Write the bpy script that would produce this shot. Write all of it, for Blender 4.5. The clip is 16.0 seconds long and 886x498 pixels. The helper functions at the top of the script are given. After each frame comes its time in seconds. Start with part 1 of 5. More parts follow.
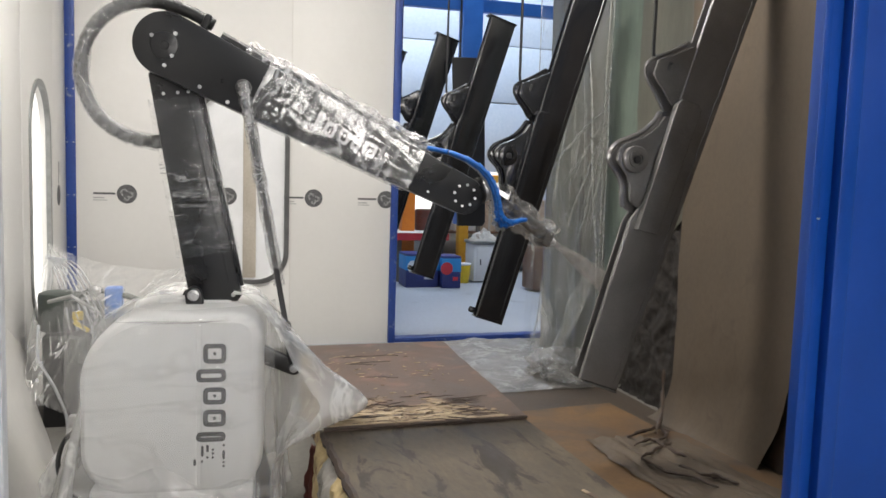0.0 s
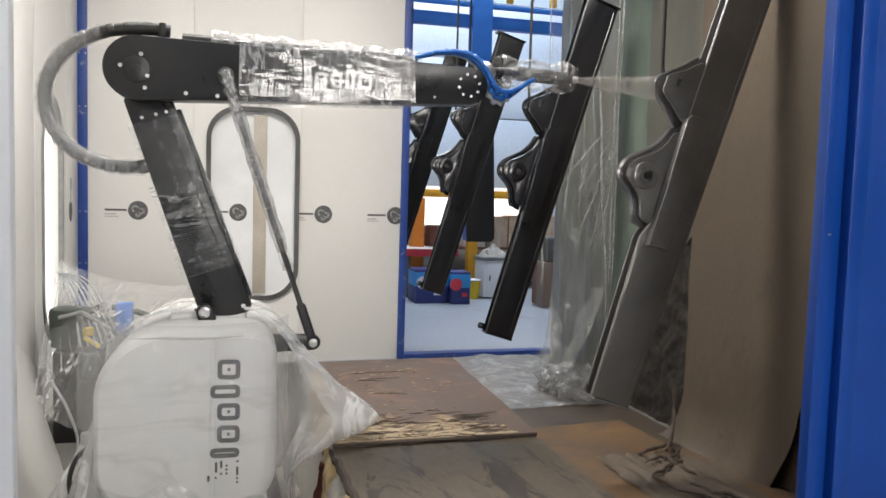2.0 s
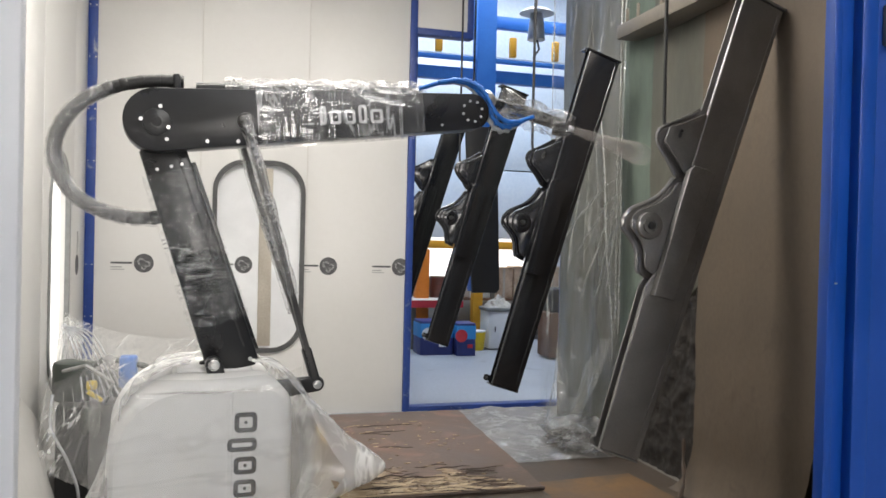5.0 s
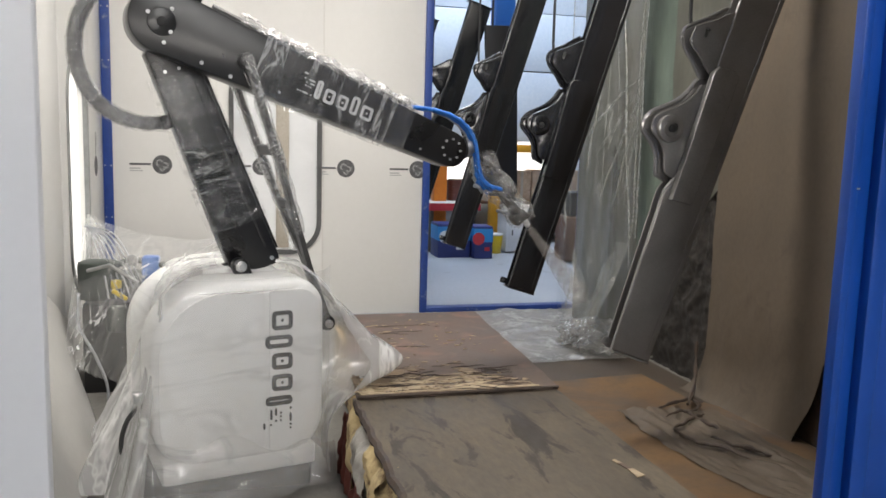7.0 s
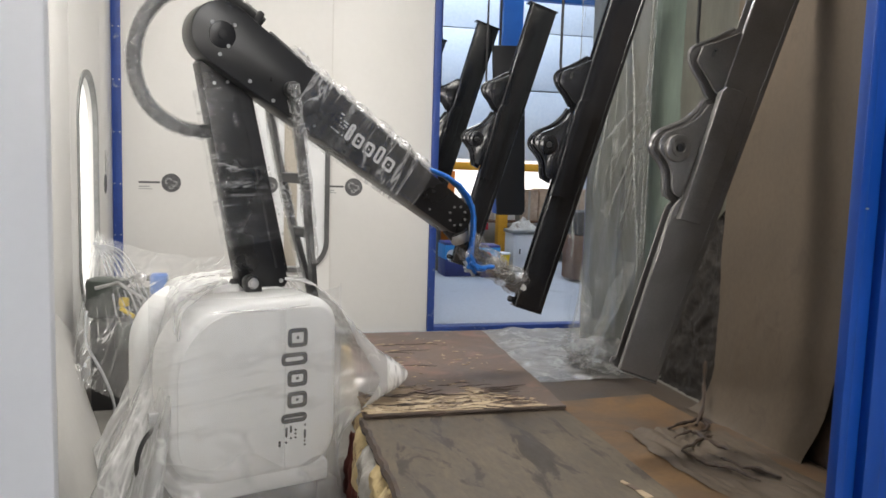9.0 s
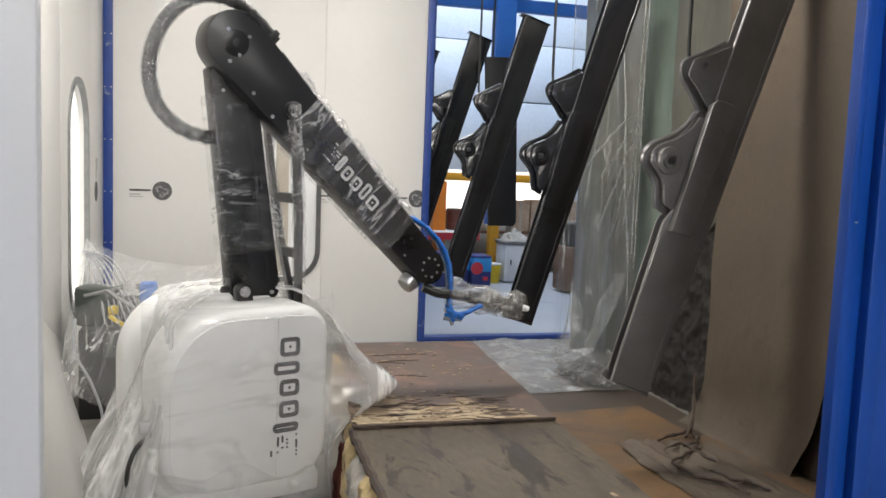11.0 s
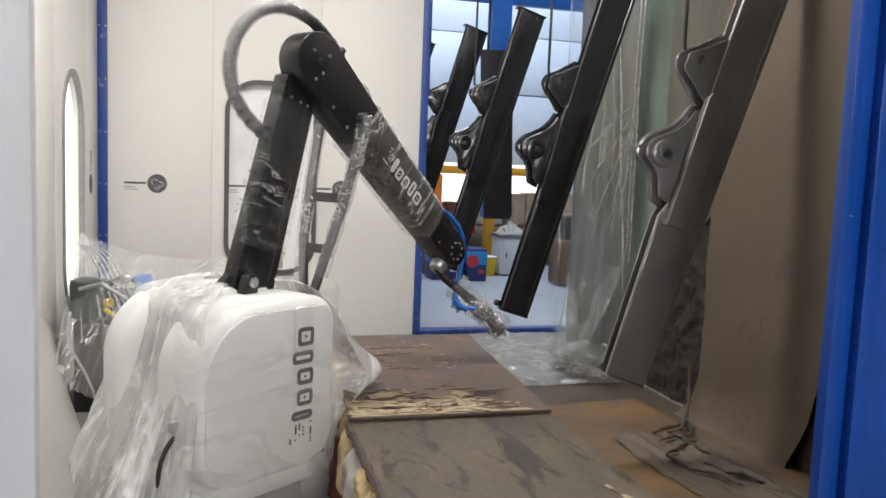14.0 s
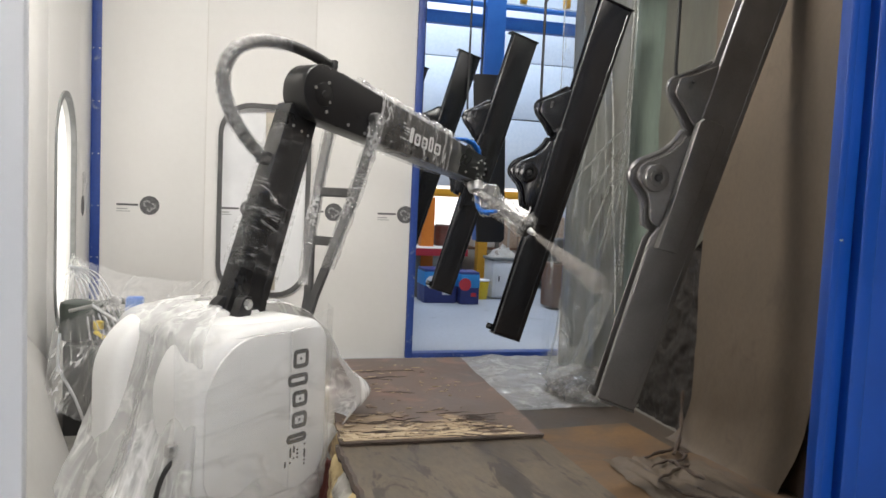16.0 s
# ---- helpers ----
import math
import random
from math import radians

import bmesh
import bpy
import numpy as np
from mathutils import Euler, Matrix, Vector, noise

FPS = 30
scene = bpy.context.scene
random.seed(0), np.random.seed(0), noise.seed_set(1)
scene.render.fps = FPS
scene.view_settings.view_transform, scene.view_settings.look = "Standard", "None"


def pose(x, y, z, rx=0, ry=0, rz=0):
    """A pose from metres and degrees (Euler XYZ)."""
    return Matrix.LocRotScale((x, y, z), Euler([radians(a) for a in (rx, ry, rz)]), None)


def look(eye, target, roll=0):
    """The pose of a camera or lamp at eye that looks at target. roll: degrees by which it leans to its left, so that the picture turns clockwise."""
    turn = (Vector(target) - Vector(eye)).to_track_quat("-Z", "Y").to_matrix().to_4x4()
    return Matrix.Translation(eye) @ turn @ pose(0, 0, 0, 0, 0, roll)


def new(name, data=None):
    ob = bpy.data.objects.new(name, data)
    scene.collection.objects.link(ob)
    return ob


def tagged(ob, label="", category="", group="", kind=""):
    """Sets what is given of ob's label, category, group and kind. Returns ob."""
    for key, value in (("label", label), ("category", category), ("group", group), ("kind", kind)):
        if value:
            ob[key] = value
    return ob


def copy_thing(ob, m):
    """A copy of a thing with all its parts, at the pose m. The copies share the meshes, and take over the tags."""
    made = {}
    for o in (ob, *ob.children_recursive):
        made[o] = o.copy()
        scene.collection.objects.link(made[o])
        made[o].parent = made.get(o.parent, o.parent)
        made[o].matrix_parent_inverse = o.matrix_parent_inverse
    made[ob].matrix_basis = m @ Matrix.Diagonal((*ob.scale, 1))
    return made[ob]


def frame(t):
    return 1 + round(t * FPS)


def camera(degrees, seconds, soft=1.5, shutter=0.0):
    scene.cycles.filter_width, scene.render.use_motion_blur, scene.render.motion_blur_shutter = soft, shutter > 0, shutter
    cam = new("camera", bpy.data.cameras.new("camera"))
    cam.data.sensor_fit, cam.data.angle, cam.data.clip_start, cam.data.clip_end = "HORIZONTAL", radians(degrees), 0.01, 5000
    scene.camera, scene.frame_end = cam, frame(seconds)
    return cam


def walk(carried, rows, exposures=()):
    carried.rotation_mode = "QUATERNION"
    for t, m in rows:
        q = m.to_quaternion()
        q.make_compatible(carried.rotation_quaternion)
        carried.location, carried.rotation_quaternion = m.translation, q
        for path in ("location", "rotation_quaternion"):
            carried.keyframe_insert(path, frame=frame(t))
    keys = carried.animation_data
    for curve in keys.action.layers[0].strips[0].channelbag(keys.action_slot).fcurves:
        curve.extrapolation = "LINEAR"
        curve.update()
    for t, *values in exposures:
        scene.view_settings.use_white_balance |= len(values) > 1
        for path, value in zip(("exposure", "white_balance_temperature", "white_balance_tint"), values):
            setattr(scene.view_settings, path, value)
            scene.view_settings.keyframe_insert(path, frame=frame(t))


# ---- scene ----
# ---- camera ----
cam = camera(57.4, 16.0, soft=1.6)
EYE = (0.0, 0.0, 1.55)
# seconds, yaw, pitch, roll
VIEW = [(0.0, -17.10, -5.32, -1.75), (0.5, -16.73, -5.70, -1.66), (1.0, -16.38, -5.69, -1.64), (1.5, -16.40, -5.38, -1.65),
        (2.0, -16.44, -4.21, -1.68), (2.5, -16.56, -2.17, -1.55), (3.0, -16.78, 0.42, -1.36), (3.2, -16.82, 1.36, -1.32),
        (3.6, -16.78, 2.62, -1.30), (4.1, -16.60, 2.95, -1.30), (4.6, -16.33, 1.55, -1.32), (5.0, -16.11, -0.60, -1.35),
        (5.3, -15.96, -2.04, -1.38), (5.5, -15.86, -3.03, -1.42), (6.0, -15.52, -5.33, -1.58), (6.5, -15.14, -6.88, -1.64),
        (7.0, -14.85, -7.49, -1.60), (7.5, -14.65, -7.44, -1.52), (8.0, -14.43, -6.96, -1.50), (8.5, -14.32, -6.50, -1.58),
        (9.5, -14.40, -5.95, -1.85), (10.5, -14.68, -5.59, -2.10), (11.0, -14.89, -5.43, -2.22), (11.5, -14.90, -5.47, -2.20),
        (12.0, -14.99, -5.61, -2.21), (12.5, -15.03, -5.75, -2.20), (13.0, -15.11, -5.81, -2.23), (13.5, -15.17, -5.87, -2.29),
        (14.0, -15.19, -5.91, -2.28), (14.5, -15.20, -5.92, -2.28), (15.0, -15.20, -5.91, -2.27), (15.5, -15.30, -5.63, -2.38),
        (16.0, -15.70, -4.26, -2.54)]
walk(cam, [(t, pose(*EYE, 90 + p, r, y)) for t, y, p, r in VIEW], exposures=[(0.0, 0.0), (16.0, 0.0)])

# ---- world and light ----
world = bpy.data.worlds.new("world")
scene.world = world
world.use_nodes = True
_bg = world.node_tree.nodes["Background"]
_sky = world.node_tree.nodes.new("ShaderNodeTexSky")
_sky.sky_type, _sky.sun_disc = "NISHITA", False
_sky.sun_elevation, _sky.sun_rotation = radians(38), radians(60)
world.node_tree.links.new(_sky.outputs[0], _bg.inputs[0])
_bg.inputs[1].default_value = 0.1

BOOTH_LAMP, HALL_LAMP, FRONT_FILL = 111.0, 380.0, 230.0


def area_lamp(name, at, target, sx, sy, power, color):
    data = bpy.data.lights.new(name, "AREA")
    data.shape, data.size, data.size_y, data.energy, data.color = "RECTANGLE", sx, sy, power, color
    ob = new(name, data)
    ob.matrix_world = look(at, target)
    return ob


# tube-lamp rows of the booth ceiling, an unseen hall roof light, an added front fill
for _x in (-0.25, 1.72):
    area_lamp("booth_tube_light", (_x, 4.25, 4.12), (_x + 0.1, 4.25, 0), 0.7, 3.5, BOOTH_LAMP, (1.0, 0.955, 0.895))
area_lamp("unseen_hall_light", (3.5, 10.2, 5.85), (3.5, 10.2, 0), 5.0, 3.0, HALL_LAMP, (0.86, 0.93, 1.0))
# Fill light behind the camera, added to brighten what faces it.
area_lamp("unseen_hall_light", (2.3, -3.0, 5.6), (0.4, 2.6, 0.9), 3.0, 2.4, FRONT_FILL, (1.0, 0.97, 0.93))


# ---- materials ----
def node_mat(name):
    m = bpy.data.materials.new(name)
    m.use_nodes = True
    nt = m.node_tree
    return m, nt, nt.nodes["Principled BSDF"], nt.nodes["Material Output"]


def coords(nt, scale=(1, 1, 1), space="Object"):
    tc, mp = nt.nodes.new("ShaderNodeTexCoord"), nt.nodes.new("ShaderNodeMapping")
    mp.inputs["Scale"].default_value = scale
    nt.links.new(tc.outputs[space], mp.inputs[0])
    return mp.outputs[0]


def noise_tex(nt, vec, scale, detail=4.0, rough=0.55, dist=0.0):
    n = nt.nodes.new("ShaderNodeTexNoise")
    n.inputs["Scale"].default_value, n.inputs["Detail"].default_value = scale, detail
    n.inputs["Roughness"].default_value, n.inputs["Distortion"].default_value = rough, dist
    nt.links.new(vec, n.inputs["Vector"])
    return n.outputs["Fac"]


def ramp(nt, fac, stops):
    r = nt.nodes.new("ShaderNodeValToRGB")
    el = r.color_ramp.elements
    while len(el) < len(stops):
        el.new(0.5)
    for e, (p, c) in zip(el, stops):
        e.position = p
        e.color = (*c, 1) if len(c) == 3 else c
    nt.links.new(fac, r.inputs[0])
    return r.outputs[0]


def mixc(nt, fac, a, b, mode="MIX"):
    m = nt.nodes.new("ShaderNodeMix")
    m.data_type, m.blend_type = "RGBA", mode
    for s, v in ((m.inputs[0], fac), (m.inputs[6], a), (m.inputs[7], b)):
        if hasattr(v, "is_output"):
            nt.links.new(v, s)
        else:
            s.default_value = v if isinstance(v, float) else (*v, 1)
    return m.outputs[2]


def bump(nt, bsdf, height, strength=0.3, dist=0.01):
    b = nt.nodes.new("ShaderNodeBump")
    b.inputs["Strength"].default_value, b.inputs["Distance"].default_value = strength, dist
    nt.links.new(height, b.inputs["Height"])
    nt.links.new(b.outputs[0], bsdf.inputs["Normal"])


def surface(name, c1, c2, scale=3.0, rough=(0.4, 0.6), metal=0.0, grain=60.0, bump_s=0.15, bump_d=0.004, stretch=(1, 1, 1), coat=0.0, spots=None, speckle=0.22):
    """Two colours in large soft patches, fine grain on top, roughness that varies, fine relief."""
    m, nt, b, _ = node_mat(name)
    v = coords(nt, stretch)
    big, fine = noise_tex(nt, v, scale, 5, 0.6, 0.3), noise_tex(nt, v, grain, 3, 0.6)
    col = ramp(nt, big, [(0.32, c1), (0.68, c2)])
    col = mixc(nt, speckle, col, ramp(nt, fine, [(0.3, (0.35,) * 3), (0.7, (0.75,) * 3)]), "OVERLAY")
    if spots:
        sc, lo, hi, sc_col = spots
        col = mixc(nt, ramp(nt, noise_tex(nt, v, sc, 6, 0.65, 0.8), [(lo, (0, 0, 0)), (hi, (1, 1, 1))]), col, sc_col)
    nt.links.new(col, b.inputs["Base Color"])
    rr = nt.nodes.new("ShaderNodeMapRange")
    rr.inputs[1].default_value, rr.inputs[2].default_value = 0.3, 0.7
    rr.inputs[3].default_value, rr.inputs[4].default_value = rough
    nt.links.new(big, rr.inputs[0])
    nt.links.new(rr.outputs[0], b.inputs["Roughness"])
    b.inputs["Metallic"].default_value = metal
    b.inputs["Coat Weight"].default_value = coat
    b.inputs["Coat Roughness"].default_value = 0.12
    bump(nt, b, fine, bump_s, bump_d)
    return m


def glow(name, color, strength):
    m, nt, b, out = node_mat(name)
    b.inputs["Base Color"].default_value = (*color, 1)
    b.inputs["Emission Color"].default_value = (*color, 1)
    b.inputs["Emission Strength"].default_value = strength
    return m


def film(name, clear, tint=(0.9, 0.9, 0.9), wrinkle=14.0, stretch=(1, 1, 1), rough=0.16, relief=0.9, streak=0.5, gloss=0.14, width=0.045, turn=(0, 0, 0)):
    """Thin plastic film: mostly see-through, with fine bright creases that come and go."""
    m, nt, b, out = node_mat(name)
    v = coords(nt, stretch)
    v.node.inputs["Rotation"].default_value = [radians(a) for a in turn]
    n1, n2 = noise_tex(nt, v, wrinkle, 4, 0.55, 0.9), noise_tex(nt, v, wrinkle * 2.6, 3, 0.5, 0.6)
    patch = noise_tex(nt, coords(nt), 3.1, 2, 0.5)

    def crease(n, w):
        r = nt.nodes.new("ShaderNodeValToRGB")
        el = r.color_ramp.elements
        el.new(0.5)
        for e, (pos, c) in zip(el, ((0.5 - w, 0.0), (0.5, 1.0), (0.5 + w, 0.0))):
            e.position, e.color = pos, (c, c, c, 1)
        nt.links.new(n, r.inputs[0])
        return r.outputs[0]
    # Glints on the creases are painted in as pale opaque lines.
    lines = mixc(nt, 0.5, crease(n1, width), crease(n2, width * 0.8), "ADD")
    lines = mixc(nt, 1.0, lines, ramp(nt, patch, [(0.38, (0.12,) * 3), (0.62, (1, 1, 1))]), "MULTIPLY")
    b.inputs["Base Color"].default_value = (*tint, 1)
    b.inputs["Roughness"].default_value = rough
    b.inputs["Specular IOR Level"].default_value = 0.9
    bump(nt, b, mixc(nt, 0.35, n1, n2), relief, 0.03)
    tr, gl = nt.nodes.new("ShaderNodeBsdfTransparent"), nt.nodes.new("ShaderNodeBsdfGlossy")
    gl.inputs["Roughness"].default_value = rough
    nt.links.new(b.inputs["Normal"].links[0].from_socket, gl.inputs["Normal"])
    mx, mx2 = nt.nodes.new("ShaderNodeMixShader"), nt.nodes.new("ShaderNodeMixShader")
    mx2.inputs[0].default_value = gloss
    nt.links.new(tr.outputs[0], mx2.inputs[1])
    nt.links.new(gl.outputs[0], mx2.inputs[2])
    rr = nt.nodes.new("ShaderNodeMapRange")
    rr.inputs[3].default_value, rr.inputs[4].default_value = 1.0 - clear, min(1.0, 1.0 - clear + streak)
    nt.links.new(lines, rr.inputs[0])
    nt.links.new(rr.outputs[0], mx.inputs[0])
    nt.links.new(mx2.outputs[0], mx.inputs[1])
    nt.links.new(b.outputs[0], mx.inputs[2])
    nt.links.new(mx.outputs[0], out.inputs[0])
    return m


M_PANEL = surface("white_panel", (0.685, 0.675, 0.650), (0.725, 0.715, 0.690), 0.5, (0.33, 0.45), grain=25, bump_s=0.04, speckle=0.06)
M_PANEL_COOL = surface("cool_white_panel", (0.70, 0.71, 0.74), (0.74, 0.75, 0.78), 0.8, (0.3, 0.4), grain=30, bump_s=0.03, speckle=0.06)
# White greyed with the shade on the foot of the side wall.
M_SHEET_SHADED = surface("shaded_white_sheet", (0.44, 0.43, 0.41), (0.52, 0.51, 0.485), 0.7, (0.35, 0.5), grain=25, bump_s=0.05, speckle=0.06)
M_STAMP = surface("stamp_ink", (0.06, 0.06, 0.065), (0.12, 0.12, 0.12), 30, (0.6, 0.7))
M_STAMP_GREY = surface("stamp_grey", (0.30, 0.30, 0.30), (0.42, 0.42, 0.42), 90, (0.6, 0.7))
M_BLUE = surface("blue_paint", (0.004, 0.055, 0.31), (0.006, 0.068, 0.38), 2.0, (0.30, 0.42), grain=45, bump_s=0.08, coat=0.08, speckle=0.06)
M_BLUE_DIM = surface("dark_blue_paint", (0.015, 0.045, 0.22), (0.02, 0.06, 0.27), 6.0, (0.35, 0.5), grain=45, spots=(7, 0.62, 0.75, (0.35, 0.38, 0.42)))
M_BLUE_HALL = surface("mid_blue_paint", (0.02, 0.13, 0.48), (0.03, 0.17, 0.55), 3.0, (0.35, 0.5))
M_RUBBER_HOLE = surface("rubber_and_hole_dark", (0.03, 0.03, 0.032), (0.06, 0.06, 0.06), 8, (0.5, 0.7))
M_JOINT = surface("panel_joint", (0.60, 0.58, 0.54), (0.66, 0.64, 0.60), 8, (0.5, 0.7))
M_BLACK = surface("black_satin_paint", (0.009, 0.009, 0.010), (0.016, 0.016, 0.017), 3.0, (0.22, 0.36), grain=120, bump_s=0.05, speckle=0.06)
M_BLACK_GLOSS = surface("wet_black_paint", (0.009, 0.0095, 0.0115), (0.014, 0.015, 0.018), 3.0, (0.08, 0.20), grain=140, bump_s=0.06, coat=0.5, speckle=0.06)
M_BLACK_DULL = surface("dull_black_steel", (0.011, 0.011, 0.012), (0.018, 0.018, 0.019), 3.0, (0.5, 0.6), grain=90, speckle=0.06)
M_GREY_STEEL = surface("fresh_grey_coat", (0.160, 0.154, 0.150), (0.228, 0.222, 0.218), 2.2, (0.14, 0.27), metal=0.42, grain=130, bump_s=0.08, coat=0.35)
M_BOLT = surface("zinc_bolt", (0.45, 0.45, 0.45), (0.6, 0.6, 0.6), 30, (0.3, 0.45), metal=0.9)
M_STEEL = surface("brushed_steel", (0.40, 0.40, 0.40), (0.55, 0.55, 0.55), 12, (0.25, 0.4), metal=0.9)
M_SHELL = surface("white_moulding", (0.73, 0.73, 0.72), (0.78, 0.78, 0.77), 2.0, (0.42, 0.58), grain=40, bump_s=0.05, speckle=0.06)
M_INK = surface("black_print", (0.008, 0.008, 0.009), (0.014, 0.014, 0.015), 20, (0.4, 0.5))
M_WHITE_PRINT = surface("white_print", (0.66, 0.66, 0.66), (0.75, 0.75, 0.75), 20, (0.4, 0.5))
M_LINK = surface("dark_grey_link", (0.045, 0.045, 0.046), (0.085, 0.085, 0.085), 8, (0.35, 0.5), metal=0.3)
M_PUMP = surface("dark_pump_paint", (0.030, 0.038, 0.032), (0.065, 0.078, 0.068), 8, (0.35, 0.55))
M_HOSE = surface("ribbed_black_hose", (0.012, 0.012, 0.012), (0.03, 0.03, 0.03), 14, (0.4, 0.6), grain=90)
M_BLUE_HOSE = surface("blue_air_hose", (0.01, 0.10, 0.42), (0.015, 0.16, 0.55), 14, (0.3, 0.4))
M_GREY_HOSE = surface("grey_air_hose", (0.30, 0.31, 0.33), (0.42, 0.43, 0.45), 14, (0.3, 0.4))
M_BOARD = surface("oversprayed_board", (0.066, 0.047, 0.037), (0.120, 0.082, 0.062), 2.8, (0.5, 0.75), grain=40, bump_s=0.35, spots=(4, 0.53, 0.70, (0.17, 0.095, 0.072)))
M_BOARD_GREY = surface("grey_oversprayed_board", (0.050, 0.037, 0.024), (0.108, 0.084, 0.056), 3.2, (0.46, 0.70), grain=30, bump_s=0.35, stretch=(1.5, 0.5, 1), spots=(4.6, 0.535, 0.60, (0.030, 0.022, 0.015)), speckle=0.40)
M_FLAKE = surface("pale_torn_paper", (0.27, 0.20, 0.125), (0.44, 0.35, 0.23), 11, (0.6, 0.8), grain=60, bump_s=0.5, stretch=(0.5, 1.4, 1), spots=(9, 0.54, 0.60, (0.10, 0.068, 0.048)))
M_FLAKE_DIM = surface("tan_torn_paper", (0.15, 0.105, 0.068), (0.27, 0.20, 0.125), 9, (0.6, 0.8), grain=60, bump_s=0.5, spots=(8, 0.52, 0.60, (0.11, 0.072, 0.052)))
# Old paint crust; also serves the shaded gap and the crack shadow.
M_CRUST_SHADE = surface("dark_crust_and_shade", (0.035, 0.025, 0.02), (0.08, 0.055, 0.04), 12, (0.6, 0.8), grain=60, bump_s=0.5)
M_CARD_SIDE = surface("stained_cardboard", (0.40, 0.28, 0.13), (0.55, 0.42, 0.24), 6, (0.6, 0.8), grain=40, bump_s=0.3, spots=(6, 0.52, 0.64, (0.10, 0.06, 0.04)))
M_FLAP = surface("yellowed_paper", (0.46, 0.34, 0.16), (0.62, 0.49, 0.27), 9, (0.6, 0.8), grain=50, bump_s=0.4, spots=(8, 0.55, 0.66, (0.16, 0.09, 0.05)))
M_FLAP_GREY = surface("dusty_grey_paper", (0.30, 0.28, 0.25), (0.42, 0.40, 0.36), 8, (0.6, 0.8), grain=50, bump_s=0.4, spots=(9, 0.56, 0.68, (0.12, 0.08, 0.06)))
M_RED_CLOTH = surface("rust_red_cloth", (0.10, 0.022, 0.016), (0.17, 0.042, 0.03), 6, (0.7, 0.9), grain=50, bump_s=0.4)
M_CARD_FLOOR = surface("brown_floor_paper", (0.105, 0.058, 0.025), (0.180, 0.102, 0.042), 1.3, (0.6, 0.8), grain=30, bump_s=0.25, spots=(1.2, 0.42, 0.70, (0.070, 0.058, 0.047)))
M_STRIP = surface("dark_brown_floor_sheet", (0.040, 0.029, 0.021), (0.080, 0.058, 0.040), 1.8, (0.55, 0.75), grain=40, bump_s=0.3)
M_FLOOR = surface("dusty_concrete", (0.13, 0.125, 0.115), (0.20, 0.19, 0.175), 1.6, (0.5, 0.8), grain=45, bump_s=0.25, spots=(2.4, 0.55, 0.75, (0.08, 0.07, 0.06)))
M_HALL_FLOOR = surface("grey_hall_floor", (0.30, 0.33, 0.38), (0.40, 0.43, 0.48), 0.8, (0.35, 0.55), grain=30, bump_s=0.1, spots=(3, 0.6, 0.8, (0.2, 0.21, 0.24)))
M_PAPER = surface("brown_masking_sheet", (0.088, 0.067, 0.047), (0.112, 0.085, 0.060), 2.6, (0.58, 0.78), grain=35, bump_s=0.18, stretch=(1, 1, 0.8), spots=(6.5, 0.56, 0.78, (0.074, 0.057, 0.042)), speckle=0.15)
M_FILTER = surface("clogged_filter", (0.012, 0.010, 0.009), (0.045, 0.038, 0.032), 22, (0.7, 0.9), grain=120, bump_s=0.9, bump_d=0.02)
M_GREEN = surface("greenish_curtain", (0.078, 0.104, 0.086), (0.140, 0.175, 0.145), 1.4, (0.35, 0.6), grain=30, bump_s=0.2, stretch=(1, 1, 0.25), spots=(2.2, 0.55, 0.75, (0.045, 0.060, 0.050)))
M_DARKSHEET = surface("dark_coated_sheet", (0.060, 0.058, 0.045), (0.105, 0.104, 0.084), 1.8, (0.35, 0.6), grain=30, bump_s=0.2, stretch=(1, 1, 0.3))
M_GREYSHEET = surface("grey_coated_sheet", (0.120, 0.122, 0.104), (0.185, 0.187, 0.162), 1.6, (0.25, 0.45), grain=30, bump_s=0.2, stretch=(1, 1, 0.4), spots=(2.6, 0.52, 0.72, (0.115, 0.100, 0.078)))
M_FILM_ARM = film("clear_wrap", 0.965, wrinkle=4, stretch=(2.2, 0.6, 0.4), turn=(0, 20, 0), streak=0.42, rough=0.14, relief=0.26, gloss=0.11, width=0.026)
M_FILM_LOWER = film("clear_wrap_lower", 0.985, wrinkle=4, stretch=(3.4, 1.0, 0.7), turn=(0, 35, 0), streak=0.34, rough=0.10, gloss=0.03, width=0.022)
M_FILM_CRUMPLE = film("crumpled_wrap", 0.93, wrinkle=15, streak=0.55, rough=0.13, relief=0.9, gloss=0.13, width=0.045)
M_FILM_GUN = film("gun_wrap", 0.90, tint=(0.55, 0.54, 0.52), wrinkle=13, streak=0.40, rough=0.15, relief=0.8, gloss=0.10, width=0.04)
M_FILM_HOSE = film("hose_wrap", 0.96, wrinkle=22, streak=0.22, rough=0.14, relief=0.9, gloss=0.08)
M_BAG = film("milky_bag", 0.62, tint=(0.86, 0.86, 0.85), wrinkle=3.2, stretch=(1, 1, 0.35), streak=0.45, rough=0.24, relief=0.5, gloss=0.10)
M_TENT = film("clear_tent", 0.93, wrinkle=4.0, stretch=(1, 1, 0.3), turn=(20, 0, 0), streak=0.45, rough=0.14, gloss=0.09, width=0.022)
M_WALLFILM = film("wall_film", 0.965, tint=(0.80, 0.82, 0.79), wrinkle=2.4, stretch=(1, 1.2, 0.16), turn=(28, 0, 0), streak=0.50, rough=0.2, gloss=0.07, width=0.010)
M_FLOORFILM = film("floor_film", 0.60, tint=(0.46, 0.44, 0.41), wrinkle=3, streak=0.35, rough=0.28, gloss=0.10)
M_COVER = film("cover_film", 0.86, tint=(0.88, 0.88, 0.87), wrinkle=2.0, stretch=(0.5, 1, 1.3), turn=(0, 15, 0), streak=0.14, rough=0.24, relief=0.22, gloss=0.07, width=0.03)
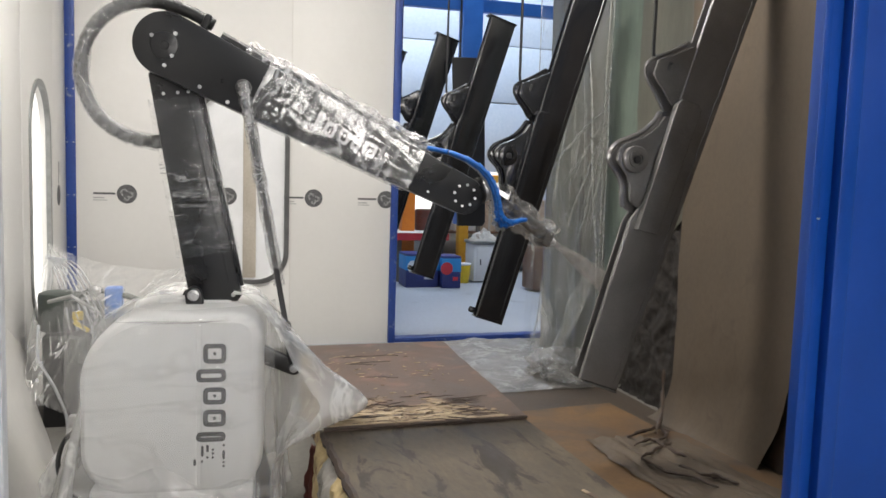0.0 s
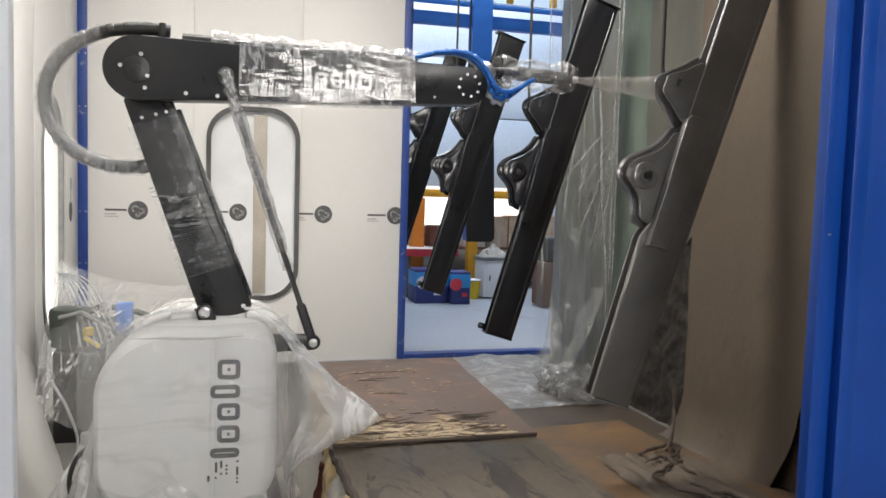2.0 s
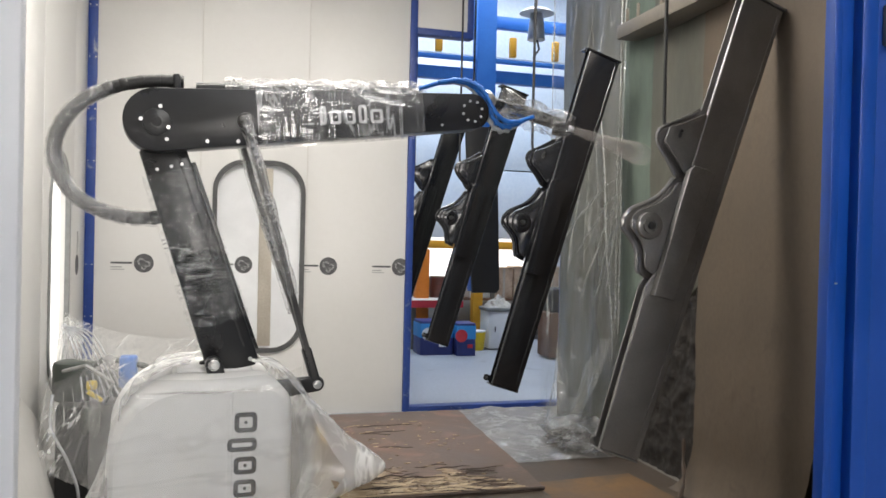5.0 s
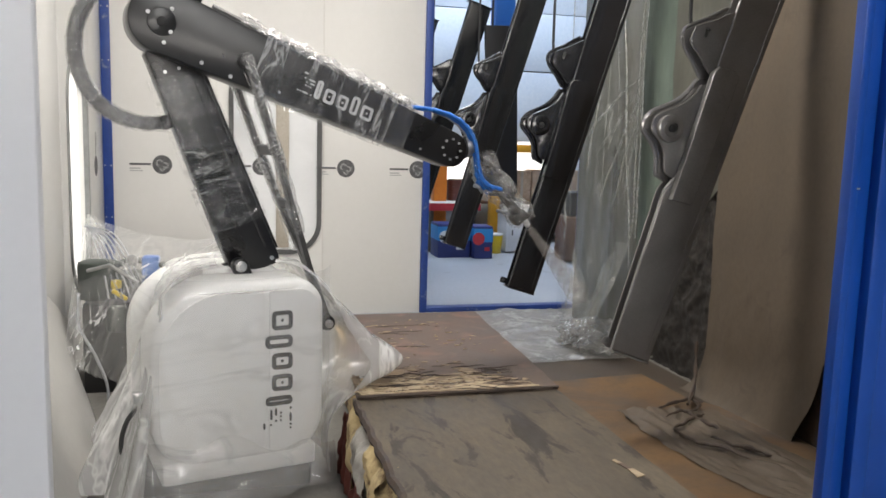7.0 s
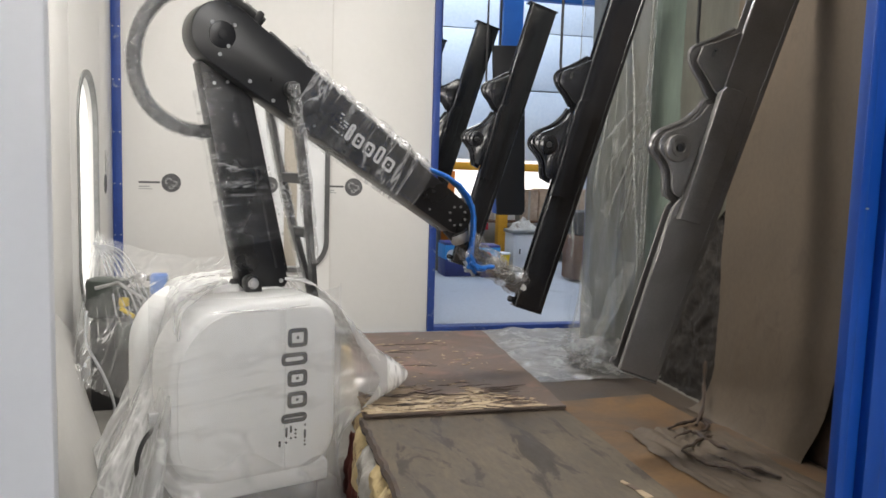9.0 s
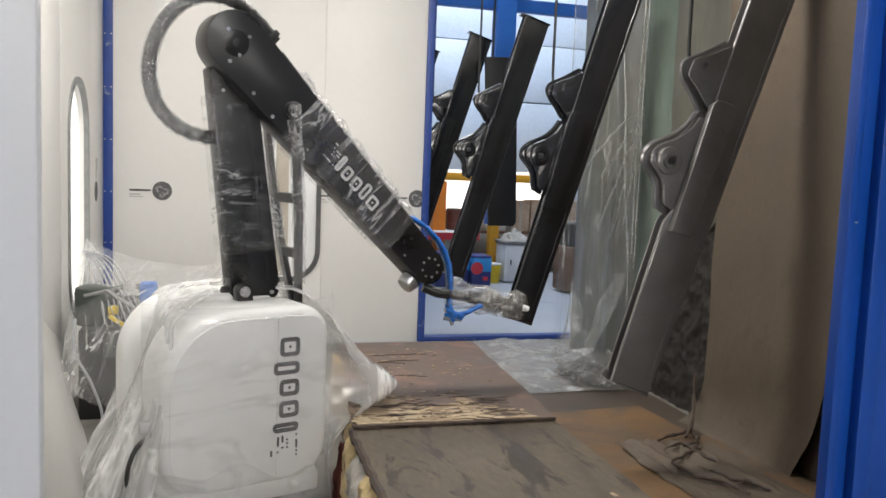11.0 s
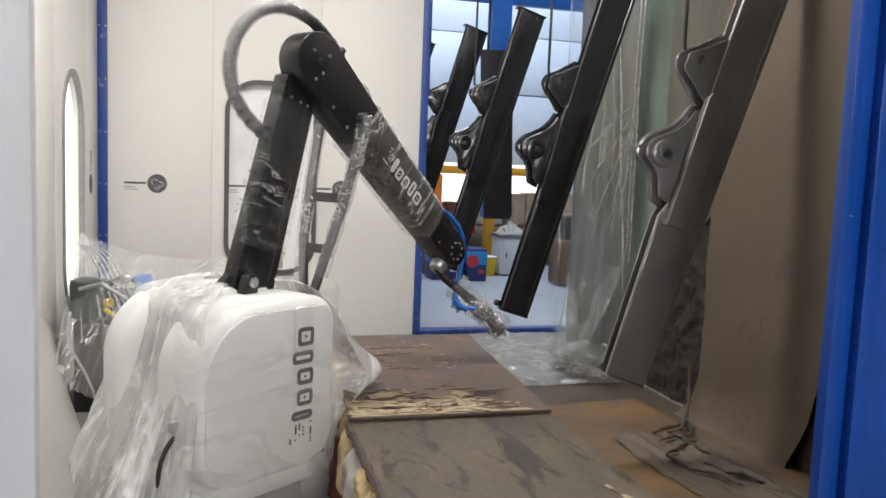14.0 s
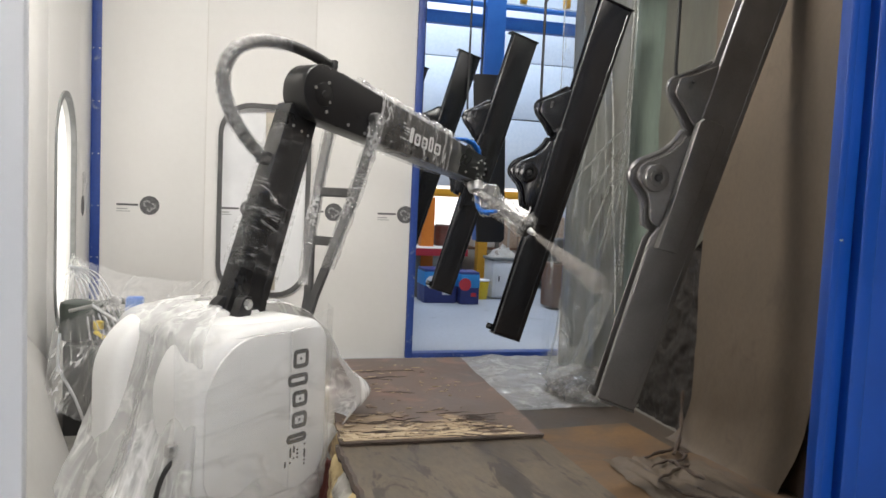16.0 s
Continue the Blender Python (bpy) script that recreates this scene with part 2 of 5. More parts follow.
M_HEAP = film("film_mound", 0.84, tint=(0.50, 0.49, 0.47), wrinkle=9, streak=0.5, rough=0.18, gloss=0.10, width=0.03)
M_CREASE = film("film_crease", 0.70, tint=(0.74, 0.76, 0.72), wrinkle=9, streak=0.35, rough=0.22, gloss=0.10)
M_DRAPE = film("film_drape", 0.87, tint=(0.50, 0.51, 0.48), wrinkle=4, stretch=(1, 1, 0.4), streak=0.35, rough=0.22, gloss=0.10)
M_WINDOW_GLOW = glow("lit_window", (1.0, 0.98, 0.95), 0.95)
M_HALL_WALL = surface("pale_hall_panel", (0.52, 0.60, 0.70), (0.62, 0.69, 0.78), 0.6, (0.4, 0.5), grain=20)
M_HALL_NEAR = surface("warm_hall_panel", (0.50, 0.47, 0.43), (0.60, 0.57, 0.52), 0.6, (0.4, 0.5), grain=20)
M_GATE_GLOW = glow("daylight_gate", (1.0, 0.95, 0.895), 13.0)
M_BACKWINDOW = glow("bright_far_window", (1.0, 0.97, 0.93), 1.15)
M_YELLOW = surface("yellow_paint", (0.62, 0.30, 0.02), (0.70, 0.36, 0.03), 4, (0.4, 0.55))
M_ORANGE = surface("orange_paint", (0.62, 0.17, 0.015), (0.70, 0.21, 0.02), 4, (0.4, 0.55))
M_BEIGE_STRIP = surface("pale_beige_strip", (0.40, 0.36, 0.30), (0.48, 0.44, 0.37), 3, (0.4, 0.55))
M_SEAL_GREY = surface("grey_rubber", (0.055, 0.055, 0.056), (0.10, 0.10, 0.10), 8, (0.45, 0.6))
M_CARTON = surface("plain_cardboard", (0.40, 0.26, 0.15), (0.48, 0.33, 0.20), 5, (0.6, 0.8))
M_WHITE = surface("white_enamel", (0.70, 0.71, 0.72), (0.78, 0.79, 0.80), 3, (0.3, 0.4), speckle=0.06)
M_NAVY = surface("navy_carton", (0.02, 0.03, 0.14), (0.03, 0.045, 0.2), 6, (0.4, 0.6))
M_SKYBLUE = surface("light_blue_carton", (0.03, 0.25, 0.60), (0.04, 0.30, 0.68), 6, (0.4, 0.6))
M_RED = surface("red_print", (0.55, 0.03, 0.05), (0.62, 0.05, 0.06), 9, (0.4, 0.6))
M_TANBOX = surface("pale_tan_board", (0.40, 0.29, 0.20), (0.55, 0.42, 0.31), 7, (0.6, 0.8), grain=30, spots=(6, 0.56, 0.7, (0.25, 0.16, 0.11)))
M_DRUM = surface("dark_red_paint", (0.09, 0.03, 0.022), (0.15, 0.05, 0.035), 6, (0.4, 0.6))
M_DARKWOOD = surface("dark_brown_wood", (0.10, 0.05, 0.03), (0.16, 0.085, 0.05), 5, (0.5, 0.7))
M_GREYMACHINE = surface("grey_machine_paint", (0.16, 0.165, 0.16), (0.26, 0.265, 0.26), 6, (0.4, 0.6))
M_YELLOWPLASTIC = surface("yellow_plastic", (0.70, 0.48, 0.02), (0.76, 0.55, 0.03), 6, (0.35, 0.5))
M_TUBE_GLOW = glow("tube_diffuser", (1.0, 0.96, 0.90), 1.1)
M_BROWN_STEEL = surface("oversprayed_steel", (0.12, 0.105, 0.085), (0.18, 0.16, 0.13), 4, (0.45, 0.65))


# ---- mesh helpers ----
def part(name, bm, material, parent=None, label="", smooth=False):
    me = bpy.data.meshes.new(name)
    bm.normal_update()
    bm.to_mesh(me)
    bm.free()
    me.materials.append(material)
    me.polygons.foreach_set("use_smooth", [True] * len(me.polygons))
    if not smooth:
        me.set_sharp_from_angle(angle=radians(34))
    ob = new(name, me)
    if parent is not None:
        ob.parent = parent
    if label:
        ob["label"] = label
    return ob


def thing(name, label, category, at=None, group="", kind=""):
    ob = new(name)
    ob.matrix_world = at if at is not None else Matrix()
    return tagged(ob, label, category, group, kind)


def box(size, at=(0, 0, 0), bevel=0.0, turn=(0, 0, 0), bm=None):
    bm = bm or bmesh.new()
    m = pose(*at, *turn) @ Matrix.Diagonal((*size, 1))
    vs = bmesh.ops.create_cube(bm, size=1.0, matrix=m)["verts"]
    if bevel:
        es = list({e for v in vs for e in v.link_edges})
        bmesh.ops.bevel(bm, geom=es, offset=bevel, segments=2, profile=0.5, affect="EDGES")
    return bm


def span(x0, x1, y0, y1, z0, z1, bevel=0.0, bm=None):
    return box((x1 - x0, y1 - y0, z1 - z0), ((x0 + x1) / 2, (y0 + y1) / 2, (z0 + z1) / 2), bevel, bm=bm)


def cyl(r, h, m=None, n=24, r2=None, bevel=0.0, bm=None):
    bm = bm or bmesh.new()
    vs = bmesh.ops.create_cone(bm, cap_ends=True, segments=n, radius1=r, radius2=r if r2 is None else r2, depth=h, matrix=m or Matrix())["verts"]
    if bevel:
        es = [e for e in {e for v in vs for e in v.link_edges} if any(len(f.verts) > 4 for f in e.link_faces)]
        bmesh.ops.bevel(bm, geom=es, offset=bevel, segments=2, profile=0.5, affect="EDGES")
    return bm


ALONG_X, ALONG_Y = pose(0, 0, 0, 0, 90, 0), pose(0, 0, 0, 90, 0, 0)


def prism(outline, y0, y1, bevel=0.0, shear=None, bm=None, steps=2):
    """An outline in x, z, thick from y0 to y1. shear(x): scale of the thickness along x."""
    bm = bm or bmesh.new()
    k = shear or (lambda x: 1.0)
    a = [bm.verts.new((x, y0 * k(x), z)) for x, z in outline]
    b = [bm.verts.new((x, y1, z)) for x, z in outline]
    n = len(a)
    fs = [bm.faces.new(a), bm.faces.new(b[::-1])]
    for i in range(n):
        fs.append(bm.faces.new((a[i], b[i], b[(i + 1) % n], a[(i + 1) % n])))
    bmesh.ops.recalc_face_normals(bm, faces=fs)
    if bevel:
        es = list(fs[0].edges) + list(fs[1].edges)
        bmesh.ops.bevel(bm, geom=es, offset=bevel, segments=steps, profile=0.5, affect="EDGES")
    return bm


def arc(cx, cz, r, a0, a1, n=12):
    return [(cx + r * math.cos(radians(a0 + (a1 - a0) * i / n)), cz + r * math.sin(radians(a0 + (a1 - a0) * i / n))) for i in range(n + 1)]


def round_rect(x0, x1, z0, z1, r, n=8):
    """Corner radii r: one, or four (top right, top left, bottom left, bottom right)."""
    a, b, c, d = (r,) * 4 if isinstance(r, (int, float)) else r
    return arc(x1 - a, z1 - a, a, 0, 90, n) + arc(x0 + b, z1 - b, b, 90, 180, n) + arc(x0 + c, z0 + c, c, 180, 270, n) + arc(x1 - d, z0 + d, d, 270, 360, n)


def ring_prism(outer, inner, y0, y1, bm=None):
    """A frame between two outlines with the same number of points."""
    bm = bm or bmesh.new()
    o0, i0 = [bm.verts.new((x, y0, z)) for x, z in outer], [bm.verts.new((x, y0, z)) for x, z in inner]
    o1, i1 = [bm.verts.new((x, y1, z)) for x, z in outer], [bm.verts.new((x, y1, z)) for x, z in inner]
    n = len(o0)
    fs = []
    for i in range(n):
        j = (i + 1) % n
        for q in ((o0[i], o0[j], i0[j], i0[i]), (o1[j], o1[i], i1[i], i1[j]), (o0[j], o0[i], o1[i], o1[j]), (i0[i], i0[j], i1[j], i1[i])):
            fs.append(bm.faces.new(q))
    bmesh.ops.recalc_face_normals(bm, faces=fs)
    return bm


def sweep(points, r, n=8, bm=None, caps=True):
    """A tube along points; r: a number or one for each point."""
    bm = bm or bmesh.new()
    ps = [Vector(p) for p in points]
    rs = [r] * len(ps) if isinstance(r, (int, float)) else r
    side, rings = None, []
    for i, p in enumerate(ps):
        d = (ps[min(i + 1, len(ps) - 1)] - ps[max(i - 1, 0)]).normalized()
        if side is None:
            side = d.orthogonal().normalized()
        side = (side - d * side.dot(d)).normalized()
        up = d.cross(side)
        rings.append([bm.verts.new(p + rs[i] * (math.cos(2 * math.pi * k / n) * side + math.sin(2 * math.pi * k / n) * up)) for k in range(n)])
    for a, b in zip(rings, rings[1:]):
        for k in range(n):
            bm.faces.new((a[k], a[(k + 1) % n], b[(k + 1) % n], b[k]))
    if caps:
        bm.faces.new(rings[0][::-1])
        bm.faces.new(rings[-1])
    return bm


def sheet(fn, nu, nv, bm=None, closed=False):
    """A grid of fn(u, v), u and v from 0 to 1."""
    bm = bm or bmesh.new()
    g = [[bm.verts.new(fn(i / nu, j / nv)) for j in range(nv + (0 if closed else 1))] for i in range(nu + 1)]
    m = len(g[0])
    for i in range(nu):
        for j in range(m if closed else m - 1):
            k = (j + 1) % m
            bm.faces.new((g[i][j], g[i + 1][j], g[i + 1][k], g[i][k]))
    return bm


def jitter_outline(pts, amp, seed, n=14):
    rnd = random.Random(seed)
    out = []
    for (x0, y0), (x1, y1) in zip(pts, pts[1:] + pts[:1]):
        for i in range(n):
            t = i / n
            k = 0 if i == 0 else amp
            out.append((x0 + (x1 - x0) * t + rnd.uniform(-k, k), y0 + (y1 - y0) * t + rnd.uniform(-k, k)))
    return out


def slab(outline, z0, z1, bm=None):
    bm = bm or bmesh.new()
    a, b = [bm.verts.new((x, y, z0)) for x, y in outline], [bm.verts.new((x, y, z1)) for x, y in outline]
    bm.faces.new(b)
    bm.faces.new(a[::-1])
    for i in range(len(a)):
        j = (i + 1) % len(a)
        bm.faces.new((a[i], a[j], b[j], b[i]))
    bmesh.ops.recalc_face_normals(bm, faces=bm.faces[:])
    return bm


def spline(pts, n=4):
    """A smooth line through the points, n steps between each two."""
    out = []
    for i in range(len(pts) - 1):
        p0, p1, p2, p3 = (Vector(pts[max(0, min(len(pts) - 1, i + d))]) for d in (-1, 0, 1, 2))
        for j in range(n):
            t = j / n
            out.append(tuple(0.5 * (2 * p1 + (p2 - p0) * t + (2 * p0 - 5 * p1 + 4 * p2 - p3) * t * t + (3 * p1 - p0 - 3 * p2 + p3) * t ** 3)))
    return out + [tuple(pts[-1])]


def thicken(ob, t):
    md = ob.modifiers.new("thickness", "SOLIDIFY")
    md.thickness, md.offset = t, 0
    return ob


def fbm(x, y, z, s):
    return noise.fractal(Vector((x * s, y * s, z * s)), 1.0, 2.0, 4)


def bezier(p0, p1, p2, p3, n):
    out = []
    for i in range(n + 1):
        t = i / n
        out.append((1 - t) ** 3 * p0 + 3 * (1 - t) ** 2 * t * p1 + 3 * (1 - t) * t * t * p2 + t ** 3 * p3)
    return out


# ---- the setting ----
def setting(name, bm, material, label, category, smooth=False):
    return tagged(part(name, bm, material, smooth=smooth), label, category, kind="structure")


BACK, LEFT, RIGHT, FRONT, TOP = 7.10, -0.97, 3.00, 2.40, 4.20
setting("ground", span(-8, 12, -6, 16, -0.2, 0), M_HALL_FLOOR, "smooth grey sealed concrete floor of the workshop", "floor")
setting("floor", span(LEFT, 3.30, 2.2, BACK - 0.06, 0.0, 0.008), M_FLOOR, "dusty grey booth floor stained with overspray", "floor")
setting("ceiling", span(LEFT - 0.1, 3.4, FRONT, BACK + 0.1, TOP, TOP + 0.08), M_PANEL, "white panelled ceiling of the spray booth", "ceiling")
setting("hall_roof", span(-8, 12, -6, 16, 6.0, 6.1), M_HALL_WALL, "pale roof of the workshop hall", "roof")
for _n, _b in (("hall_wall_west", (-8.1, -8, -6, 16)), ("hall_wall_east", (12, 12.1, -6, 16)), ("hall_wall_south_west", (-8, -0.3, -6.1, -6)), ("hall_wall_south_east", (2.6, 12, -6.1, -6))):
    setting(_n, span(*_b, 0, 6), M_HALL_WALL if _n == "hall_wall_east" else M_HALL_NEAR, "plain pale wall of the workshop hall", "wall")

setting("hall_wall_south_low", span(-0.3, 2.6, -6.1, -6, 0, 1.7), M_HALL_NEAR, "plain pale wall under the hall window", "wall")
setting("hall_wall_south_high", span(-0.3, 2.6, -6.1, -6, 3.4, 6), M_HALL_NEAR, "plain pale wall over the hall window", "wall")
# Out of view; placed where the arm's sheen points back to a bright opening.
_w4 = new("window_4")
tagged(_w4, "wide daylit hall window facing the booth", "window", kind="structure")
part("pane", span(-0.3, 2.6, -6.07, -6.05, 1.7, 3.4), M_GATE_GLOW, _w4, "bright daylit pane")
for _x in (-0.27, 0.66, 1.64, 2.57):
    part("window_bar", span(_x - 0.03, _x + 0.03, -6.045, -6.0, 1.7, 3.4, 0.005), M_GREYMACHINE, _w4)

# back wall: three tall sandwich panels, the middle one with a rounded window
_wall = new("wall_north")
tagged(_wall, "white sandwich-panel wall with printed protective film", "wall", kind="structure")
part("panel", span(LEFT, -0.084, BACK, BACK + 0.08, 0, TOP, 0.004), M_PANEL, _wall)
part("panel", span(0.811, 1.70, BACK, BACK + 0.08, 0, TOP, 0.004), M_PANEL, _wall)
WIN = (0.055, 0.762, 0.585, 2.165)
part("panel", ring_prism(round_rect(-0.078, 0.805, 0, TOP, 0.001), round_rect(*WIN, 0.24), BACK, BACK + 0.08), M_PANEL, _wall)
for _x in (-0.081, 0.808):
    part("joint_strip", span(_x - 0.02, _x + 0.02, BACK + 0.006, BACK + 0.03, 0, TOP), M_JOINT, _wall)
_wn = new("window_1")
tagged(_wn, "tall rounded window with dark rubber seal and pale pane", "window", kind="structure")
part("seal", ring_prism(round_rect(0.020, 0.797, 0.550, 2.200, 0.27), round_rect(WIN[0] + 0.004, WIN[1] - 0.004, WIN[2] + 0.004, WIN[3] - 0.004, 0.236), BACK - 0.022, BACK + 0.012), M_SEAL_GREY, _wn, "dark rubber seal")
part("pane", prism(round_rect(WIN[0] - 0.002, WIN[1] + 0.002, WIN[2] - 0.002, WIN[3] + 0.002, 0.24), BACK + 0.035, BACK + 0.05), M_WHITE, _wn, "pale smooth pane")
# Beige strip paints the soft shading down the pane.
part("shade_strip", span(0.41, 0.52, BACK + 0.016, BACK + 0.034, WIN[2] + 0.02, WIN[3] - 0.03, 0.004), M_BEIGE_STRIP, _wn, "beige upright strip painting the pane's shading")


def stamp(name, m, k=1.0):
    """A printed mark of the panel film: a dark disc with a pale scroll and bars of small print beside it."""
    t = thing(name, "dark round printed mark with small bars on white panel", "printed mark", m, "printed marks on the panels")
    part("disc", prism(arc(0, 0, 0.078 * k, 0, 345, 23), -0.0012, 0), M_STAMP, t)
    for cx, cz, r, a0, a1 in ((-0.02, 0.012, 0.03, 20, 250), (0.024, -0.006, 0.026, -150, 120), (0.0, -0.034, 0.02, 150, 380)):
        part("scroll", ring_prism(arc(cx * k, cz * k, r * k, a0, a1, 11) + arc(cx * k, cz * k, (r - 0.012) * k, a1, a0, 11), arc(cx * k, cz * k, (r - 0.004) * k, a0, a1, 11) + arc(cx * k, cz * k, (r - 0.008) * k, a1, a0, 11), -0.002, -0.0012), M_STAMP_GREY, t)
    part("print_bar", span(-0.255 * k, -0.088 * k, -0.002, 0, -0.006, 0.010), M_STAMP, t)
    part("print_bar", span(-0.255 * k, -0.17 * k, -0.002, 0, -0.038, -0.028), M_STAMP_GREY, t)
    part("print_bar", span(-0.255 * k, -0.15 * k, -0.002, 0, -0.056, -0.049), M_STAMP_GREY, t)
    return t


_st = stamp("film_mark", pose(-0.515, BACK - 0.001, 1.305))
for _x in (1.008, 1.655):
    copy_thing(_st, pose(_x, BACK - 0.001, 1.302))
stamp("film_mark", pose(0.285, BACK + 0.0335, 1.303), 0.95)
for _y, _z in ((6.72, 1.30),):
    copy_thing(_st, pose(LEFT + 0.001, _y, _z, 0, 0, -90) @ pose(0, 0, 0, 0, 90, 0))

# doorway to the hall: low lintel and a tall slot for the conveyor
_df = new("door_frame")
tagged(_df, "dark blue steel door frame with scuffed low sill", "door frame", kind="structure")
part("jamb", span(1.70, 1.762, BACK - 0.03, BACK + 0.11, 0, TOP, 0.004), M_BLUE_DIM, _df)
part("jamb", span(3.265, 3.33, BACK - 0.03, BACK + 0.11, 0, TOP, 0.004), M_BLUE_DIM, _df)
part("slot_jamb", span(2.235, 2.29, BACK - 0.028, BACK + 0.10, 3.46, TOP, 0.004), M_BLUE_DIM, _df)
part("lintel", span(1.762, 2.29, BACK - 0.026, BACK + 0.09, 3.40, 3.46, 0.004), M_BLUE_DIM, _df)
part("sill", span(1.762, 3.265, BACK - 0.028, BACK + 0.09, 0, 0.045, 0.006), M_BLUE_DIM, _df)
setting("wall_over_door", span(1.762, 2.235, BACK, BACK + 0.08, 3.46, TOP), M_PANEL, "white panel over the low part of the doorway", "wall")
setting("wall_north_east", span(3.33, 3.45, BACK, BACK + 0.08, 0, TOP), M_PANEL, "white panel beside the doorway", "wall")

# left wall with the lit window
_wl = new("wall_west")
tagged(_wl, "white panel wall with a lit rounded window", "wall", kind="structure")
_m = pose(LEFT, 0, 0, 0, 0, 90)
SLOT = (5.60, 6.31, 0.49, 2.06)
for _a, _b in ((FRONT, 3.55), (3.556, 4.70), (4.706, 5.36)):
    part("panel", span(_a, _b, 0, 0.08, 0, TOP, 0.004), M_PANEL, _wl).matrix_basis = _m
part("panel", ring_prism(round_rect(5.366, 6.52, 0, TOP, 0.001), round_rect(*SLOT, 0.34), 0, 0.08), M_PANEL, _wl).matrix_basis = _m
part("panel", span(6.526, BACK, 0, 0.08, 0, TOP, 0.004), M_PANEL, _wl).matrix_basis = _m
part("joint_strip", span(FRONT, 5.36, 0.012, 0.03, 0, TOP), M_JOINT, _wl).matrix_basis = _m
_w2 = new("window_2")
tagged(_w2, "tall bright rounded window with grey seal", "window", kind="structure")
part("seal", ring_prism(round_rect(SLOT[0] - 0.03, SLOT[1] + 0.03, SLOT[2] - 0.03, SLOT[3] + 0.03, 0.365), round_rect(SLOT[0] + 0.01, SLOT[1] - 0.01, SLOT[2] + 0.01, SLOT[3] - 0.01, 0.33), -0.012, 0.02), M_GREYMACHINE, _w2).matrix_basis = _m
part("pane", prism(round_rect(*SLOT, 0.34), 0.055, 0.065), M_WINDOW_GLOW, _w2, "brightly lit white pane").matrix_basis = _m
_cp = thing("corner_post", "dark blue corner strip with small screws", "corner post", kind="structure")
part("strip", span(LEFT, LEFT + 0.075, BACK - 0.012, BACK - 0.001, 0.0, TOP, 0.003), M_BLUE_DIM, _cp)
for _i in range(9):
    for _x in (0.014, 0.061):
        part("screw", cyl(0.006, 0.006, pose(LEFT + _x, BACK - 0.014, 0.45 + 0.42 * _i) @ ALONG_Y, 8), M_BOLT, _cp)

# front of the booth: white jamb and the blue portal column
setting("wall_south_west", span(-6.0, -0.48, FRONT - 0.06, FRONT, 0, 5.0, 0.01), M_PANEL_COOL, "smooth cool white panel beside the booth opening", "wall")
setting("wall_south_top", span(-0.48, 2.11, FRONT - 0.06, FRONT, 3.5, 5.0), M_PANEL_COOL, "white panel over the booth opening", "wall")
_pc = thing("portal_column", "bright blue painted steel portal column of the booth", "column", kind="structure")
part("flange", span(2.114, 2.150, FRONT - 0.02, FRONT + 0.03, 0, 5.0, 0.005), M_BLUE, _pc)
part("web", span(2.150, 2.225, FRONT + 0.012, FRONT + 0.028, 0, 5.0, 0.003), M_BLUE, _pc)
part("face_plate", span(2.225, 2.30, FRONT - 0.03, FRONT + 0.03, 0, 5.0, 0.012), M_BLUE, _pc)
part("side_plate", span(2.30, 3.6, FRONT - 0.012, FRONT + 0.03, 0, 5.0, 0.008), M_BLUE, _pc)
# Unseen grey plate, added so the beam mirrors grey instead of blue paint.
part("grey_reflector", span(2.235, 3.04, FRONT + 0.031, FRONT + 0.045, 0, TOP, 0.002), M_GREYMACHINE, _pc, "unseen grey plate mirrored in the hanging beam")
part("weld_mark", box((0.012, 0.006, 0.006), (2.146, FRONT - 0.022, 1.43), 0.002), M_STAMP_GREY, _pc)

_sb = thing("switch_box", "small grey switch box fixed to the blue column", "switch box")
part("box_body", span(2.325, 2.43, FRONT - 0.06, FRONT - 0.012, 2.29, 2.44, 0.008), M_GREYMACHINE, _sb)
part("lid", span(2.332, 2.423, FRONT - 0.066, FRONT - 0.06, 2.298, 2.432, 0.002), M_GREYMACHINE, _sb)

# right wall: steel wall under layers of masking
setting("wall_east", span(RIGHT + 0.04, RIGHT + 0.12, FRONT, 6.70, 0, TOP), M_BROWN_STEEL, "steel filter wall of the booth, oversprayed brown", "wall")


def grey_sheet(u, v):
    y, z = 6.66 - 1.46 * u, 0.0 + TOP * v
    return (RIGHT + 0.02 + 0.018 * fbm(1, y, z * 0.4, 2.2) + 0.004 * math.sin(y * 21), y, z)


def green_curtain(u, v):
    y, z = 5.42 - 0.40 * u + 0.04 * math.sin(3 * v), 0.80 + (TOP - 0.80) * v
    return (RIGHT - 0.035 + 0.026 * math.sin(y * 9 + 0.6 * math.sin(z)) + 0.02 * fbm(2, y, z * 0.3, 3), y, z)


setting("coated_sheet", sheet(grey_sheet, 50, 60), M_GREYSHEET, "grey-green coated masking sheet hanging on the wall", "sheet", True)
setting("green_curtain", sheet(green_curtain, 40, 50), M_GREEN, "dull green hanging curtain with soft folds", "curtain", True)
def curtain_foot(u):
    return 0.80 + 0.55 * u


setting("dark_curtain", sheet(lambda u, v: (RIGHT - 0.012 + 0.020 * fbm(8, 5.1 - 0.68 * u, 1.2 * v, 2.4), 5.10 - 0.66 * u, curtain_foot(u) + (TOP - curtain_foot(u)) * v), 30, 50), M_DARKSHEET, "dark oversprayed curtain hanging on the wall", "curtain", True)
setting("filter_wall", sheet(lambda u, v: (RIGHT + 0.01 + 0.03 * fbm(3, 5.5 - 1.4 * u, 1.4 * v, 9), 5.5 - 1.4 * u, 1.4 * v), 90, 90), M_FILTER, "dark clogged rough paint filter", "filter", True)


